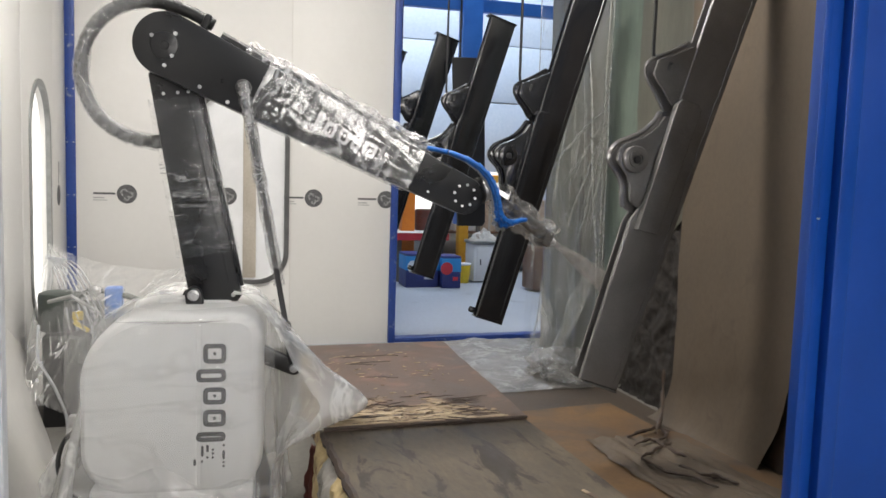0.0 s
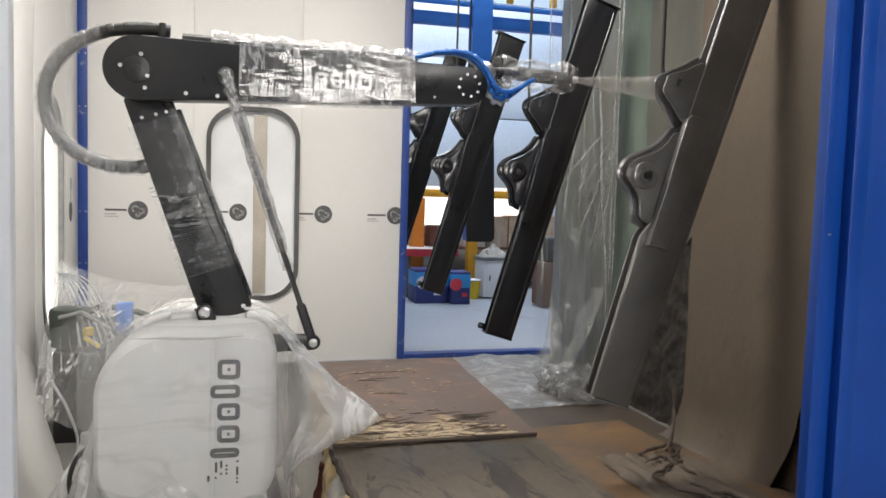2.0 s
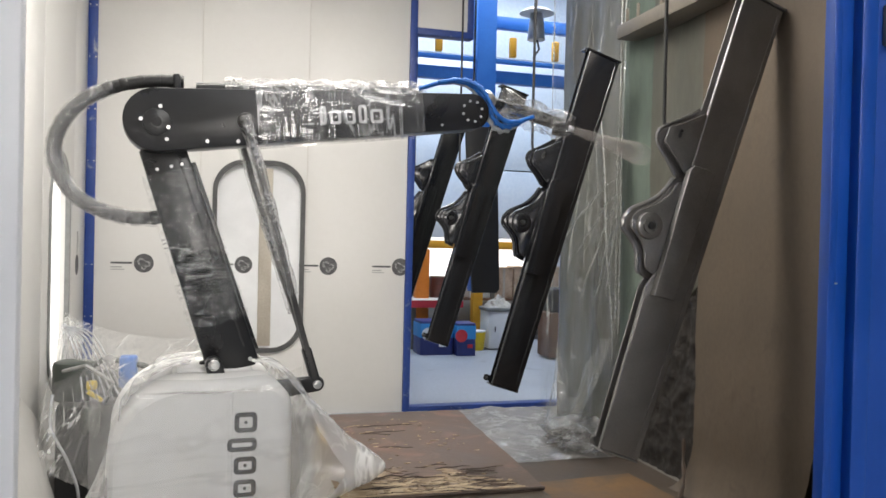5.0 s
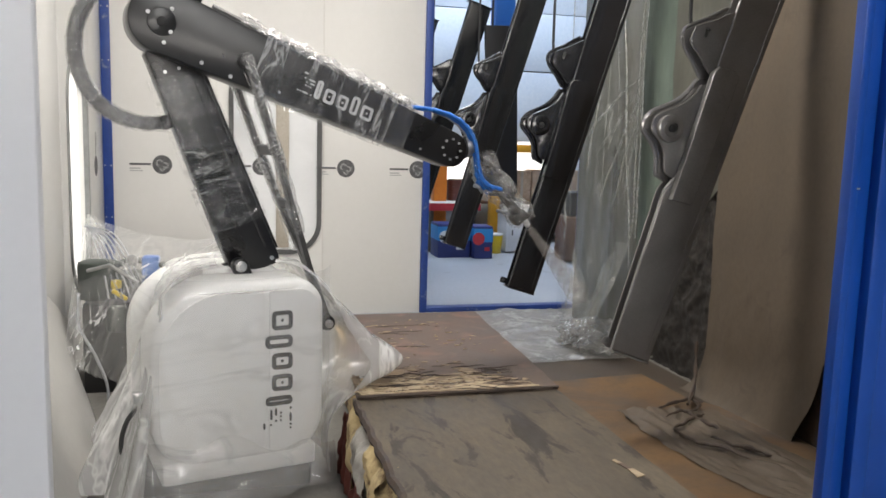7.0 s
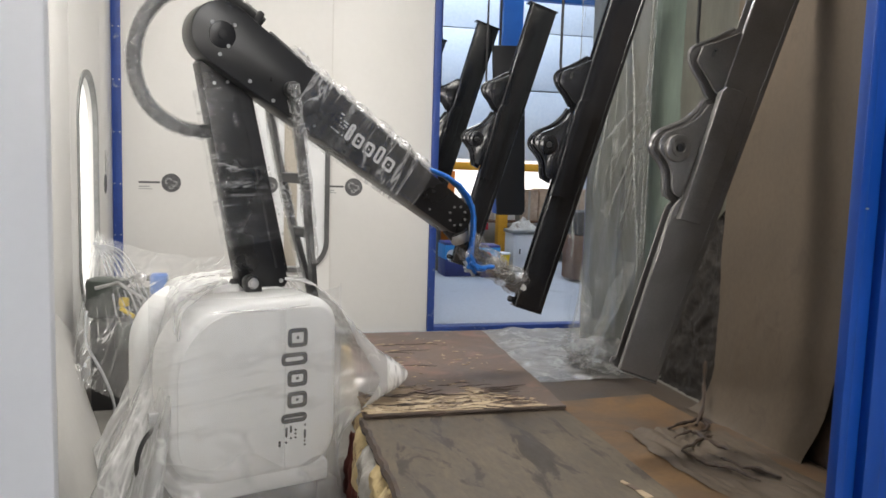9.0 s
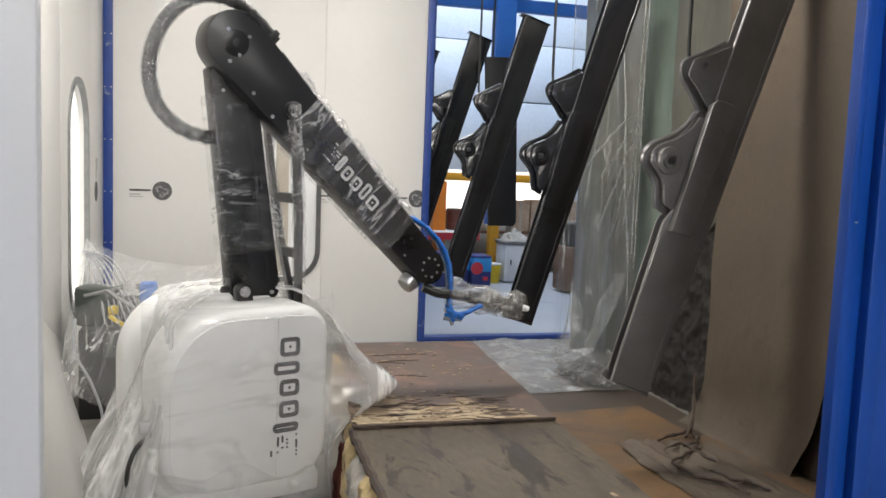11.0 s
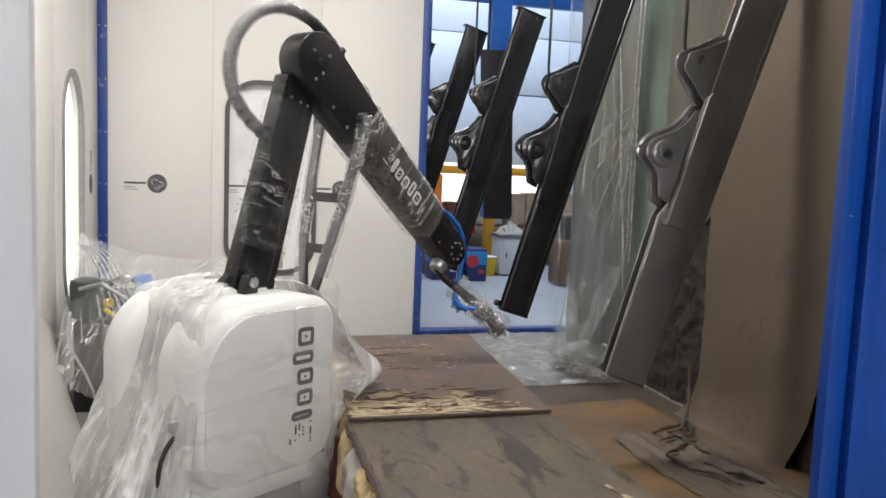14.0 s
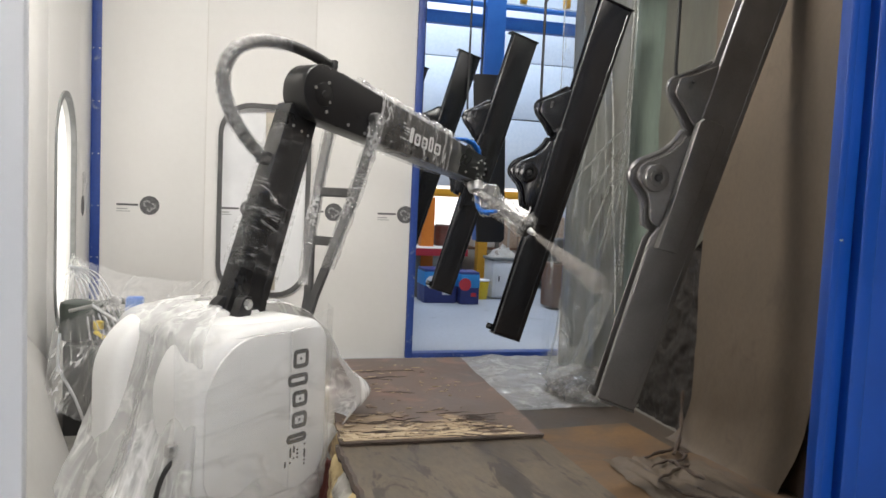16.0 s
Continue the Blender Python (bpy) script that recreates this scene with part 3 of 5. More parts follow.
def brown_sheet(u, v):
    """Hangs from the wall and rolls out over the floor."""
    s = 3.55 * v
    if s < 0.62:
        k = (0.62 - s) / 0.62
        x, z = RIGHT - 0.03 - 0.14 * (1 - 0.75 * u) * k ** 1.6 - 0.04 * u, 0.30 * (1 - k) ** (1.7 - 0.6 * u) + 0.015
    else:
        x, z = RIGHT - 0.03 - 0.04 * u * max(0.0, 1 - (s - 0.62)), 0.30 + (s - 0.62) * 1.02 + 0.015
    k = max(0.0, min(1.0, (0.9 - z) / 0.25))
    y = 4.46 - (1.95 - k * (0.83 + 0.30 * max(0.0, 0.6 - z))) * u  # cut back at the foot
    w = 0.002 * math.sin(y * 5.2 + 1.2 * z) + (0.004 + 0.008 * k) * fbm(5, y, z, 1.8)
    return (x + w, y + 0.012 * fbm(6, z, y, 3) + (0.06 * (1 - min(1, s)) ** 2 if u == 0 else 0), z + 0.006 * fbm(7, y, x, 6))


setting("masking_sheet", sheet(brown_sheet, 60, 70), M_PAPER, "brown masking sheet hanging and curling onto the floor", "sheet", True)


# ---- masking on the floor ----
_cpaper = thing("crumpled_paper", "crumpled brown masking paper with dark twisted folds on the floor", "paper")


def crumple(u, v):
    x = 2.20 + 0.22 * u + 0.60 * v - 0.10 * math.sin(u * 3.1) + 0.03 * fbm(12, u * 2, v, 5)
    return (x, 4.16 - 1.5 * u - 0.10 * v, 0.020 + 0.060 * abs(fbm(11, u * 1.1, v * 2.0, 2.6)) * math.sin(math.pi * min(1, max(0, v * 0.9 + 0.1))))


part("torn_layer", sheet(crumple, 70, 40), M_PAPER, _cpaper, smooth=True)
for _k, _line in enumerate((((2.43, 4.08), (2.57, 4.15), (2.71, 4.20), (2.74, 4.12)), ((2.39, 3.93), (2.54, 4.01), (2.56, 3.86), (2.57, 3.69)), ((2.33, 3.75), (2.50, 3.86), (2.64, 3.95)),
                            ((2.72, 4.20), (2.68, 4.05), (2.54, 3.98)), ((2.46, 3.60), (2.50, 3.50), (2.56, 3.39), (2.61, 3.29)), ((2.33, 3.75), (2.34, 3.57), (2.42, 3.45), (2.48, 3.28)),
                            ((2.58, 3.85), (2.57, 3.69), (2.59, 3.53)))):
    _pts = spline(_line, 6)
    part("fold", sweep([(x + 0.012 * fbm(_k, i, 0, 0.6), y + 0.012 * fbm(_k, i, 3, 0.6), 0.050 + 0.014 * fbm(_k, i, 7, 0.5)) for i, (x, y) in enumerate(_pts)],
                       [(0.008 + 0.012 * abs(fbm(_k + 9, i, 1, 0.45))) * math.sin(math.pi * (i + 0.8) / (len(_pts) + 0.6)) ** 0.5 for i in range(len(_pts))], 6), M_CRUST_SHADE, _cpaper, "dark twisted fold")
part("edge_curl", sweep(spline(((2.90, 4.46, 0.34), (2.88, 4.43, 0.22), (2.80, 4.30, 0.11), (2.62, 4.08, 0.06)), 6), [0.006 + 0.008 * abs(math.sin(i * 0.55)) for i in range(19)], 6), M_CRUST_SHADE, _cpaper, "dark twisted edge")
tagged(part("floor_paper", slab(jitter_outline([(1.45, 2.3), (2.97, 2.3), (2.97, 3.9), (2.76, 4.32), (2.735, 4.845), (1.45, 4.72)], 0.003, 31), 0.013, 0.019), M_CARD_FLOOR), "brown masking cardboard laid flat on the floor", "cardboard")
_ff = thing("floor_film", "wrinkled translucent film spread over the floor", "plastic film")
for _a, _b in ((0.0, 0.52), (0.50, 1.0)):
    part("film_sheet", sheet(lambda u, v, a=_a, b=_b: (1.55 + 1.42 * (a + (b - a) * u), 5.24 + 1.76 * v, 0.016 + 0.004 * (a > 0) + 0.03 * max(0, fbm(21, 1.4 * (a + (b - a) * u), 2 * v, 3.5))), 34, 70), M_FLOORFILM, _ff, smooth=True)
tagged(part("floor_film_strip", span(1.5, 2.97, 3.9, 5.27, 0.0085, 0.012), M_STRIP), "dark oversprayed strip of floor covering", "floor covering")


def film_bundle(u, v):
    a = 2 * math.pi * v
    r = (0.17 + 0.07 * math.sin(math.pi * u)) * (1 - 0.75 * u ** 3) * (1 + 0.42 * fbm(31, math.cos(a) * 2, math.sin(a) * 2 + u * 3, 2.2) + 0.30 * abs(fbm(33, math.cos(a) * 2, math.sin(a) * 2 + u * 4, 5.0)))
    return (2.74 + 1.05 * r * math.cos(a) + 0.06 * u, 5.62 + 1.5 * r * math.sin(a), 0.02 + 0.20 * u + 0.05 * fbm(32, a, u, 3))


tagged(part("film_mound", sheet(film_bundle, 40, 110, closed=True), M_HEAP), "crumpled bundle of clear plastic film on the floor", "plastic film")


def hung_film(u, v):
    y = 6.62 - 1.32 * u
    z = 0.12 + (TOP - 0.14) * v
    fold = 0.035 * math.sin(y * 13 + 2.2 * fbm(41, y, z * 0.3, 1.0)) + 0.03 * fbm(42, y, z * 0.5, 3)
    return (RIGHT - 0.09 + fold - 0.03 * (1 - v) ** 3, y + 0.02 * math.sin(z * 2.2), z)


_hf = thing("hung_film", "clear masking film hanging in folds from the wall", "plastic film")
for _a, _b in ((0.0, 0.36), (0.34, 0.70), (0.68, 1.0)):
    part("film_strip", sheet(lambda u, v, a=_a, b=_b: hung_film(a + (b - a) * u, v), 26, 60), M_WALLFILM, _hf, smooth=True)
for _k in range(17):
    _r2 = random.Random(70 + _k)
    _t = _k / 16
    _end = (6.45 - 1.15 * _t + _r2.uniform(-0.04, 0.04), 1.55 - 0.75 * _t + _r2.uniform(-0.35, 0.25))
    _sag = _r2.uniform(-0.05, 0.10)
    _n = 16
    _from = (5.33 + _r2.uniform(-0.02, 0.02), 2.03 + _r2.uniform(-0.12, 0.06)) if _k % 4 else (5.60 + 0.3 * _r2.random(), 2.9 + _r2.random())
    part("crease", sweep([(RIGHT - 0.128 + 0.006 * math.sin(i * 0.9 + _k), _from[0] + (_end[0] - _from[0]) * i / _n, _from[1] + (_end[1] - _from[1]) * i / _n - _sag * math.sin(math.pi * i / _n)) for i in range(_n + 1)],
                         [(0.0012 + 0.0048 * (_k % 3 == 1) + 0.003 * abs(fbm(_k, i, 2, 0.4))) * (0.25 + math.sin(math.pi * i / _n)) for i in range(_n + 1)], 5), M_CREASE, _hf, smooth=True)
for _k, _y in enumerate((5.36, 5.30, 6.58)):
    part("crease", sweep([(RIGHT - 0.13, _y + 0.02 * fbm(_k + 5, i, 0, 0.3), 0.9 + i * 0.165) for i in range(20)], [0.004 + 0.006 * abs(fbm(_k, i, 1, 0.5)) for i in range(20)], 5), M_CREASE, _hf, smooth=True)


def drape(u, v):
    """The foot of the film, pulled off the wall in a loop and down to the floor."""
    y = 6.50 - 0.95 * u
    k = math.sin(math.pi * min(1.0, 0.12 + u))
    z = 0.03 + (0.80 - 0.55 * k * k) * v
    return (2.93 - 0.30 * (1 - v) ** 1.5 * (0.4 + 0.6 * u) + 0.03 * math.sin(u * 23 + 3 * v), y, z + 0.02 * fbm(44, u * 3, v * 3, 2))


part("film_foot", sheet(drape, 50, 26), M_DRAPE, _hf, smooth=True)
# Dark board added to give the shaded gap between sheet and column its darkness.
_pn = thing("gap_shade_board", "dark flat board added for the shaded gap beside the column", "panel")
part("board", prism([(0, 0), (1.28, 0), (1.28, 0.78), (0, 0.86)], -0.010, 0.010, 0.003), M_CRUST_SHADE, _pn).matrix_basis = pose(2.990, 2.52, 0.017, 0, 0, 90)
part("edge_strip", prism([(0, 0.86), (1.28, 0.78), (1.28, 0.80), (0, 0.88)], -0.013, 0.013), M_BLACK_DULL, _pn).matrix_basis = pose(2.990, 2.52, 0.017, 0, 0, 90)

# tube lamp and steel ledge high on the right wall
_lg = thing("steel_ledge", "horizontal oversprayed steel ledge with short studs", "ledge", kind="structure")
part("beam", span(2.80, 3.02, 2.6, 5.3, 3.03, 3.13, 0.01), M_BROWN_STEEL, _lg)
for _y in (5.2, 5.05, 4.75, 4.6):
    part("stud", cyl(0.012, 0.12, pose(2.83, _y, 3.17), 8), M_BROWN_STEEL, _lg)
_tl = thing("tube_lamp", "white enclosed tube lamp above the filter wall", "lamp")
part("diffuser", cyl(0.075, 1.5, pose(2.86, 3.75, 3.24) @ ALONG_Y, 20, bevel=0.03), M_TUBE_GLOW, _tl, smooth=False)
part("end_cap", cyl(0.08, 0.05, pose(2.86, 4.52, 3.24) @ ALONG_Y, 20, bevel=0.01), M_BROWN_STEEL, _tl)


# ---- platform of boxes and boards ----
_pl = thing("crate_platform", "low platform of stained cardboard crates under boards", "platform")
part("crate", span(0.60, 1.49, 1.9, 3.42, 0.01, 0.355, 0.012), M_CARD_SIDE, _pl)
part("crate", span(0.66, 1.50, 3.44, 5.1, 0.01, 0.365, 0.012), M_CARD_SIDE, _pl)
for _k in range(6):
    _y = 1.98 + 0.25 * _k
    part("torn_flap", sheet(lambda u, v, y=_y, k=_k: (0.562 - 0.05 * math.sin(u * 2.4 + 0.5 * math.sin(v * 5 + k)) - 0.02 * u + 0.028 * fbm(51 + k, u * 2, v * 2, 0.9), y + 0.29 * v - 0.05 * u + 0.02 * fbm(52 + k, u, v, 2.5), 0.378 - (0.17 + 0.05 * (k % 3)) * u + 0.025 * fbm(57 + k, u, v * 3, 1.5)), 16, 18), (M_FLAP, M_FLAP_GREY, M_FLAP)[_k % 3], _pl, "torn cardboard flap")
part("board_edge_strip", sweep([(0.55 + 0.012 * fbm(1, i, 0, 0.7), 1.95 + i * 0.052, 0.385 + 0.012 * fbm(2, i, 0, 0.9)) for i in range(30)], 0.018, 6), M_CRUST_SHADE, _pl)
_o = tagged(part("cover_board", slab(jitter_outline([(0.545, 3.53), (0.545, 1.92), (1.525, 1.92), (1.53, 3.53)], 0.003, 3), 0.367, 0.388), M_BOARD_GREY), "grey-brown board crusted with old paint, dark stains", "board")
_o = tagged(part("cover_board", slab(jitter_outline([(0.56, 3.50), (1.535, 3.50), (1.642, 5.23), (0.73, 5.21)], 0.006, 4), 0.389, 0.404), M_BOARD), "reddish-brown board with a torn flaking front edge", "board")


def torn_paper(seed, lift, keep):
    """A ragged layer of paper along the front edge of the board; keep(x, d): how much of it is left at depth d."""
    bm, nx, ny, x0, y0, w, h = bmesh.new(), 150, 90, 0.575, 3.506, 0.90, 0.60
    grid = {}

    def vert(i, j):
        if (i, j) not in grid:
            x, y = x0 + w * i / nx, y0 + h * j / ny
            grid[i, j] = bm.verts.new((x + 0.004 * fbm(seed, x, y, 40), y + 0.004 * fbm(seed + 1, x, y, 40), lift + 0.0035 * max(0.0, fbm(seed + 2, x * 0.6, y * 1.5, 16))))
        return grid[i, j]
    for i in range(nx):
        for j in range(ny):
            x, y = x0 + w * (i + 0.5) / nx, y0 + h * (j + 0.5) / ny
            if keep(x, y - y0) > 0:
                bm.faces.new((vert(i, j), vert(i + 1, j), vert(i + 1, j + 1), vert(i, j + 1)))
    return bm


def paper_depth(x):
    return float(np.interp(x, (0.57, 0.66, 0.80, 0.90, 1.00, 1.15, 1.28, 1.40, 1.46), (0.30, 0.46, 0.50, 0.36, 0.30, 0.42, 0.26, 0.07, 0.0)))


def lower_layer(x, d):
    hole = fbm(91, x * 0.55, d * 1.5, 5.0)
    return paper_depth(x) * (0.92 + 0.5 * fbm(90, x, d, 7)) - d - (0.9 * max(0.0, hole - 0.12) if d > 0.09 else 0)


def upper_layer(x, d):
    return paper_depth(x) * (0.42 + 0.5 * fbm(95, x * 0.6, d, 8)) - d - 0.5 * max(0.0, fbm(96, x * 0.4, d * 1.6, 9) - 0.18)


thicken(tagged(part("paper_remnant", torn_paper(92, 0.4058, lower_layer), M_FLAKE_DIM), "tan torn paper layer stuck to the board", "paper"), 0.0024)
thicken(tagged(part("paper_remnant", torn_paper(97, 0.4092, upper_layer), M_FLAKE), "pale torn paper layer curling off the board edge", "paper"), 0.0024)


def flakes():
    rnd = random.Random(5)
    bm = bmesh.new()
    for k in range(130):
        if k < 62:
            x, y, s = rnd.uniform(0.58, 1.42), 3.52 + abs(rnd.gauss(0, 0.11)), rnd.uniform(0.006, 0.024)
        else:
            x, y, s = rnd.uniform(0.72, 1.45), rnd.choice((rnd.uniform(3.7, 5.0), rnd.uniform(4.3, 4.95))), rnd.uniform(0.003, 0.007)
        a, st = rnd.gauss(0, 0.5 if k < 62 else 0.8), rnd.uniform(1.2, 3.0) if k < 62 else rnd.uniform(1.5, 6.0)
        vs = []
        for i in range(7):
            b = i / 7 * 2 * math.pi
            r = s * rnd.uniform(0.55, 1.1)
            px, py = r * st * math.cos(b), r * math.sin(b)
            vs.append(bm.verts.new((x + px * math.cos(a) - py * math.sin(a), y + px * math.sin(a) * 0.5 + py * math.cos(a), 0.4100 + max(0, rnd.gauss(0.002, 0.0035)) * (1 if k < 62 else 0.4))))
        bm.faces.new(vs)
    return bm


tagged(thicken(part("paper_flakes", flakes(), M_FLAKE), 0.002), "loose pale curled flakes of paper on the board", "paper flakes", kind="stuff")


def cracks():
    rnd = random.Random(8)
    bm = bmesh.new()
    for k in range(34):
        x, y = rnd.uniform(0.62, 1.25), rnd.uniform(3.51, 3.95) if k < 29 else rnd.uniform(4.2, 4.9)
        pts = []
        for i in range(6):
            pts.append((x, y, 0.4110 if y < 3.9 else 0.4055))
            x, y = x + rnd.uniform(0.02, 0.06), y + rnd.gauss(0, 0.012)
        sweep(pts, [0.001, 0.003, 0.0035, 0.003, 0.002, 0.001], 5, bm)
    return bm


# Crack shadow under the board's front edge, given as a dark strip.
tagged(part("edge_shadow_strip", sweep([(0.56 + 0.0325 * i, 3.497 + 0.006 * fbm(62, i, 0, 0.8), 0.402 + 0.004 * fbm(63, i, 0, 0.7)) for i in range(31)], [0.006 + 0.007 * abs(fbm(64, i, 0, 0.6)) for i in range(31)], 6), M_CRUST_SHADE), "dark front edge of the upper board, crack shadow in its colour", "board edge")
tagged(part("peeled_ridges", cracks(), M_CRUST_SHADE), "dark curled ridges of peeling paint on the board", "peeling paint", kind="stuff")
tagged(thicken(part("paper_scrap", slab([(1.385, 2.63), (1.40, 2.64), (1.425, 2.55), (1.44, 2.48), (1.405, 2.47), (1.405, 2.54)], 0.389, 0.391), M_FLAKE), 0.001), "small pale scrap of torn paper on the board", "paper scrap")
_o = tagged(part("red_cloth", sheet(lambda u, v: (0.535 - 0.035 * v - 0.010 * math.sin(u * 34 + 2 * v) - 0.02 * abs(fbm(61, u, v, 3)), 3.02 + 0.62 * u, 0.02 + (0.29 + 0.02 * math.sin(u * 11)) * (1 - v)), 70, 18), M_RED_CLOTH, smooth=True), "rust-red cloth hanging beside the crates", "cloth")
thicken(_o, 0.006)


# ---- hanging steel beams ----
def steel_beam(name, paint, label, rod_paint, m, rod_top, spread=0.0):
    """Local x across the face, z up along the beam, y to the back; origin at the lower right front corner."""
    t = thing(name, label, "steel beam", m, "steel beams on the conveyor")
    k = 0.95
    L = 2.66 * k
    wl = lambda z: -(0.208 + 0.050 * z / L)
    part("face_plate", prism([(0.006, 0), (-0.002, L), (wl(L), L), (wl(0.98), 0.98), (wl(0.86) - 1.3 * spread, 0.86), (wl(0) - 0.6 * spread, 0)], 0.0, 0.026, 0.012, steps=4), paint, t)
    part("web", prism([(-0.02, 0.004), (-0.02, L - 0.004), (wl(L) + 0.035, L - 0.004), (wl(0) + 0.035, 0.004)], 0.026, 0.078), paint, t)
    part("back_plate", prism([(0.0, 0.0), (0.0, L), (wl(L) + 0.004, L), (wl(0.98) + 0.004, 0.98), (wl(0.86) + 0.004 - 1.3 * spread, 0.86), (wl(0) + 0.004 - 0.6 * spread, 0)], 0.078, 0.088, 0.002), paint, t)
    part("weld_bead", sweep([(-0.030 + 0.002 * math.sin(i * 1.7), -0.001, 0.04 + i * (L - 0.08) / 40) for i in range(41)], 0.003, 5), paint, t)
    part("top_cap", box((0.31 * k, 0.12, 0.014), (wl(L) / 2 - 0.01, 0.052, L + 0.007), 0.004), paint, t)
    part("foot_cap", box((0.215, 0.10, 0.012), (wl(0) / 2, 0.045, -0.006), 0.003), paint, t)
    tab = part("foot_tab", prism(round_rect(wl(0) - 0.045, wl(0) + 0.012, 0.006, 0.050, 0.015, 4), 0.076, 0.086, 0.002), paint, t)
    # Hole given as a dark disc that paints the shade inside it.
    part("tab_hole", cyl(0.009, 0.004, pose(wl(0) - 0.022, 0.075, 0.030) @ ALONG_Y, 12), M_RUBBER_HOLE, tab)
    part("doubler_plate", prism([(-0.112, 0.838), (-0.116, 1.525), (-0.150, 1.545), (-0.245, 1.532), (-0.262, 1.50), (-0.232, 0.825)], -0.044, 0.002, 0.006, steps=3), paint, t)
    # lower bracket with a pin boss, curved like an S on both sides
    cx, cz = -0.362, 1.158
    lug = spline([(-0.235, 1.475), (-0.283, 1.452), (-0.305, 1.387), (-0.350, 1.312), (-0.408, 1.258), (-0.458, 1.212), (-0.483, 1.157), (-0.472, 1.113), (-0.435, 1.087), (-0.387, 1.057), (-0.350, 1.012), (-0.330, 0.960), (-0.303, 0.920), (-0.235, 0.905)], 3)
    inner = [(max(min(x * 0.94 - 0.005, -0.235), -0.455), 1.16 + (z - 1.16) * 0.90) for x, z in lug]
    part("lug_plate", prism(lug, 0.055, 0.085, 0.006), paint, t)
    part("lug_plate", prism(inner, 0.006, 0.030, 0.005), paint, t)
    part("lug_rim", sweep([(x, 0.062, z) for x, z in lug[3:-3]], 0.013, 7), paint, t)
    part("lug_rim", sweep([(x, 0.012, z) for x, z in inner[3:20]], 0.008, 6), paint, t)
    boss = part("pin_boss", cyl(0.072, 0.10, pose(cx, 0.030, cz) @ ALONG_Y, 28, bevel=0.012), paint, t)
    part("bush", ring_prism(arc(cx, cz, 0.044, 0, 345, 23), arc(cx, cz, 0.030, 0, 345, 23), -0.030, -0.018), paint, boss)
    part("pin", cyl(0.020, 0.03, pose(cx, -0.018, cz) @ ALONG_Y, 16, bevel=0.004), rod_paint, boss)
    # upper bracket with a slot, from which it hangs
    ear = spline([(-0.235, 1.462), (-0.278, 1.474), (-0.345, 1.530), (-0.412, 1.575), (-0.448, 1.618), (-0.450, 1.658), (-0.420, 1.698), (-0.345, 1.765), (-0.262, 1.852), (-0.225, 1.862)], 3)
    part("ear_plate", prism(ear, 0.060, 0.082, 0.004), paint, t)
    part("ear_plate", prism([(max(-0.425, x + 0.008), 1.655 + (z - 1.655) * 0.86) for x, z in ear], 0.006, 0.024, 0.004), paint, t)
    part("ear_rim", sweep([(x, 0.066, z) for x, z in ear[3:-3]], 0.010, 7), paint, t)
    # Slot is a flat dark shape, the shade within put into its colour.
    eye = part("eye", prism(round_rect(-0.366, -0.346, 1.648, 1.700, 0.009, 4), 0.0045, 0.0065), M_RUBBER_HOLE, t)
    part("eye_pin", cyl(0.007, 0.02, pose(-0.352, 0.004, 1.688) @ ALONG_Y, 10, bevel=0.002), rod_paint, eye)
    # hanging rod, upright in the world
    up = m.to_3x3().inverted() @ Vector((0, 0, 1))  # one metre up in the world
    p = Vector((-0.425, 0.072, 1.69))
    h = rod_top - (m @ p).z
    part("hanging_rod", sweep([p + Vector((0.05, 0, -0.03)), p + Vector((0.012, 0, -0.012)), p + up * 0.05, p + up * 0.09, p + up * h * 0.5, p + up * h], 0.010, 7), rod_paint, t, "black steel hanging rod")
    return t


BEAMS = []
for _x, _y, _z, _lean, _size, _paint, _lab, _top in ((2.130, 3.705, 0.44, 19.2, 1.0, M_GREY_STEEL, "freshly coated grey steel beam hanging at a slant", 4.18),
                                                     (2.02, 5.09, 0.543, 17.2, 0.94, M_BLACK_GLOSS, "glossy black painted steel beam hanging at a slant", 3.93),
                                                     (1.96, 6.56, 0.66, 17.2, 0.895, M_BLACK_GLOSS, "glossy black painted steel beam hanging at a slant", 3.93),
                                                     (1.90, 7.90, 0.75, 17.2, 0.88, M_BLACK_GLOSS, "black painted steel beam hanging beyond the doorway", 3.93),
                                                     (1.75, 9.4, 0.85, 17.2, 0.87, M_BLACK_GLOSS, "black painted steel beam hanging beyond the doorway", 3.93)):
    BEAMS.append(steel_beam("steel_beam", _paint, _lab, M_BLACK_DULL, pose(_x, _y, _z, 0, _lean, 0) @ Matrix.Scale(_size, 4), _top, 0.035 if _paint is M_GREY_STEEL else 0.0))
_bp = thing("black_plate", "flat black plate hanging behind the beams", "steel plate")
part("plate", prism([(2.45, 2.70), (2.73, 2.71), (2.80, 2.30), (2.85, 1.07), (2.82, 1.03), (2.56, 1.03), (2.50, 1.80)], 7.75, 7.79, 0.004), M_BLACK_DULL, _bp)
part("hanging_rod", sweep([(2.53, 7.77, 2.66), (2.53, 7.77, 6.0)], 0.010, 6), M_BLACK_DULL, _bp)
_rl = thing("conveyor_rail", "blue steel overhead conveyor rail", "rail", kind="structure")
part("rail_beam", span(2.12, 2.20, 4.5, 10.0, 3.93, 4.05, 0.006), M_BLUE_HALL, _rl)
part("rail_flange", span(2.08, 2.24, 4.5, 10.0, 3.915, 3.93, 0.003), M_BLUE_HALL, _rl)
part("rail_flange", span(2.08, 2.24, 4.5, 10.0, 4.05, 4.065, 0.003), M_BLUE_HALL, _rl)


# ---- painting robot ----
BASE, PIVOT_X, PIVOT_Z, L1, L2 = Vector((0.089, 3.823, 0.0)), -0.041, 0.972, 1.10, 1.458
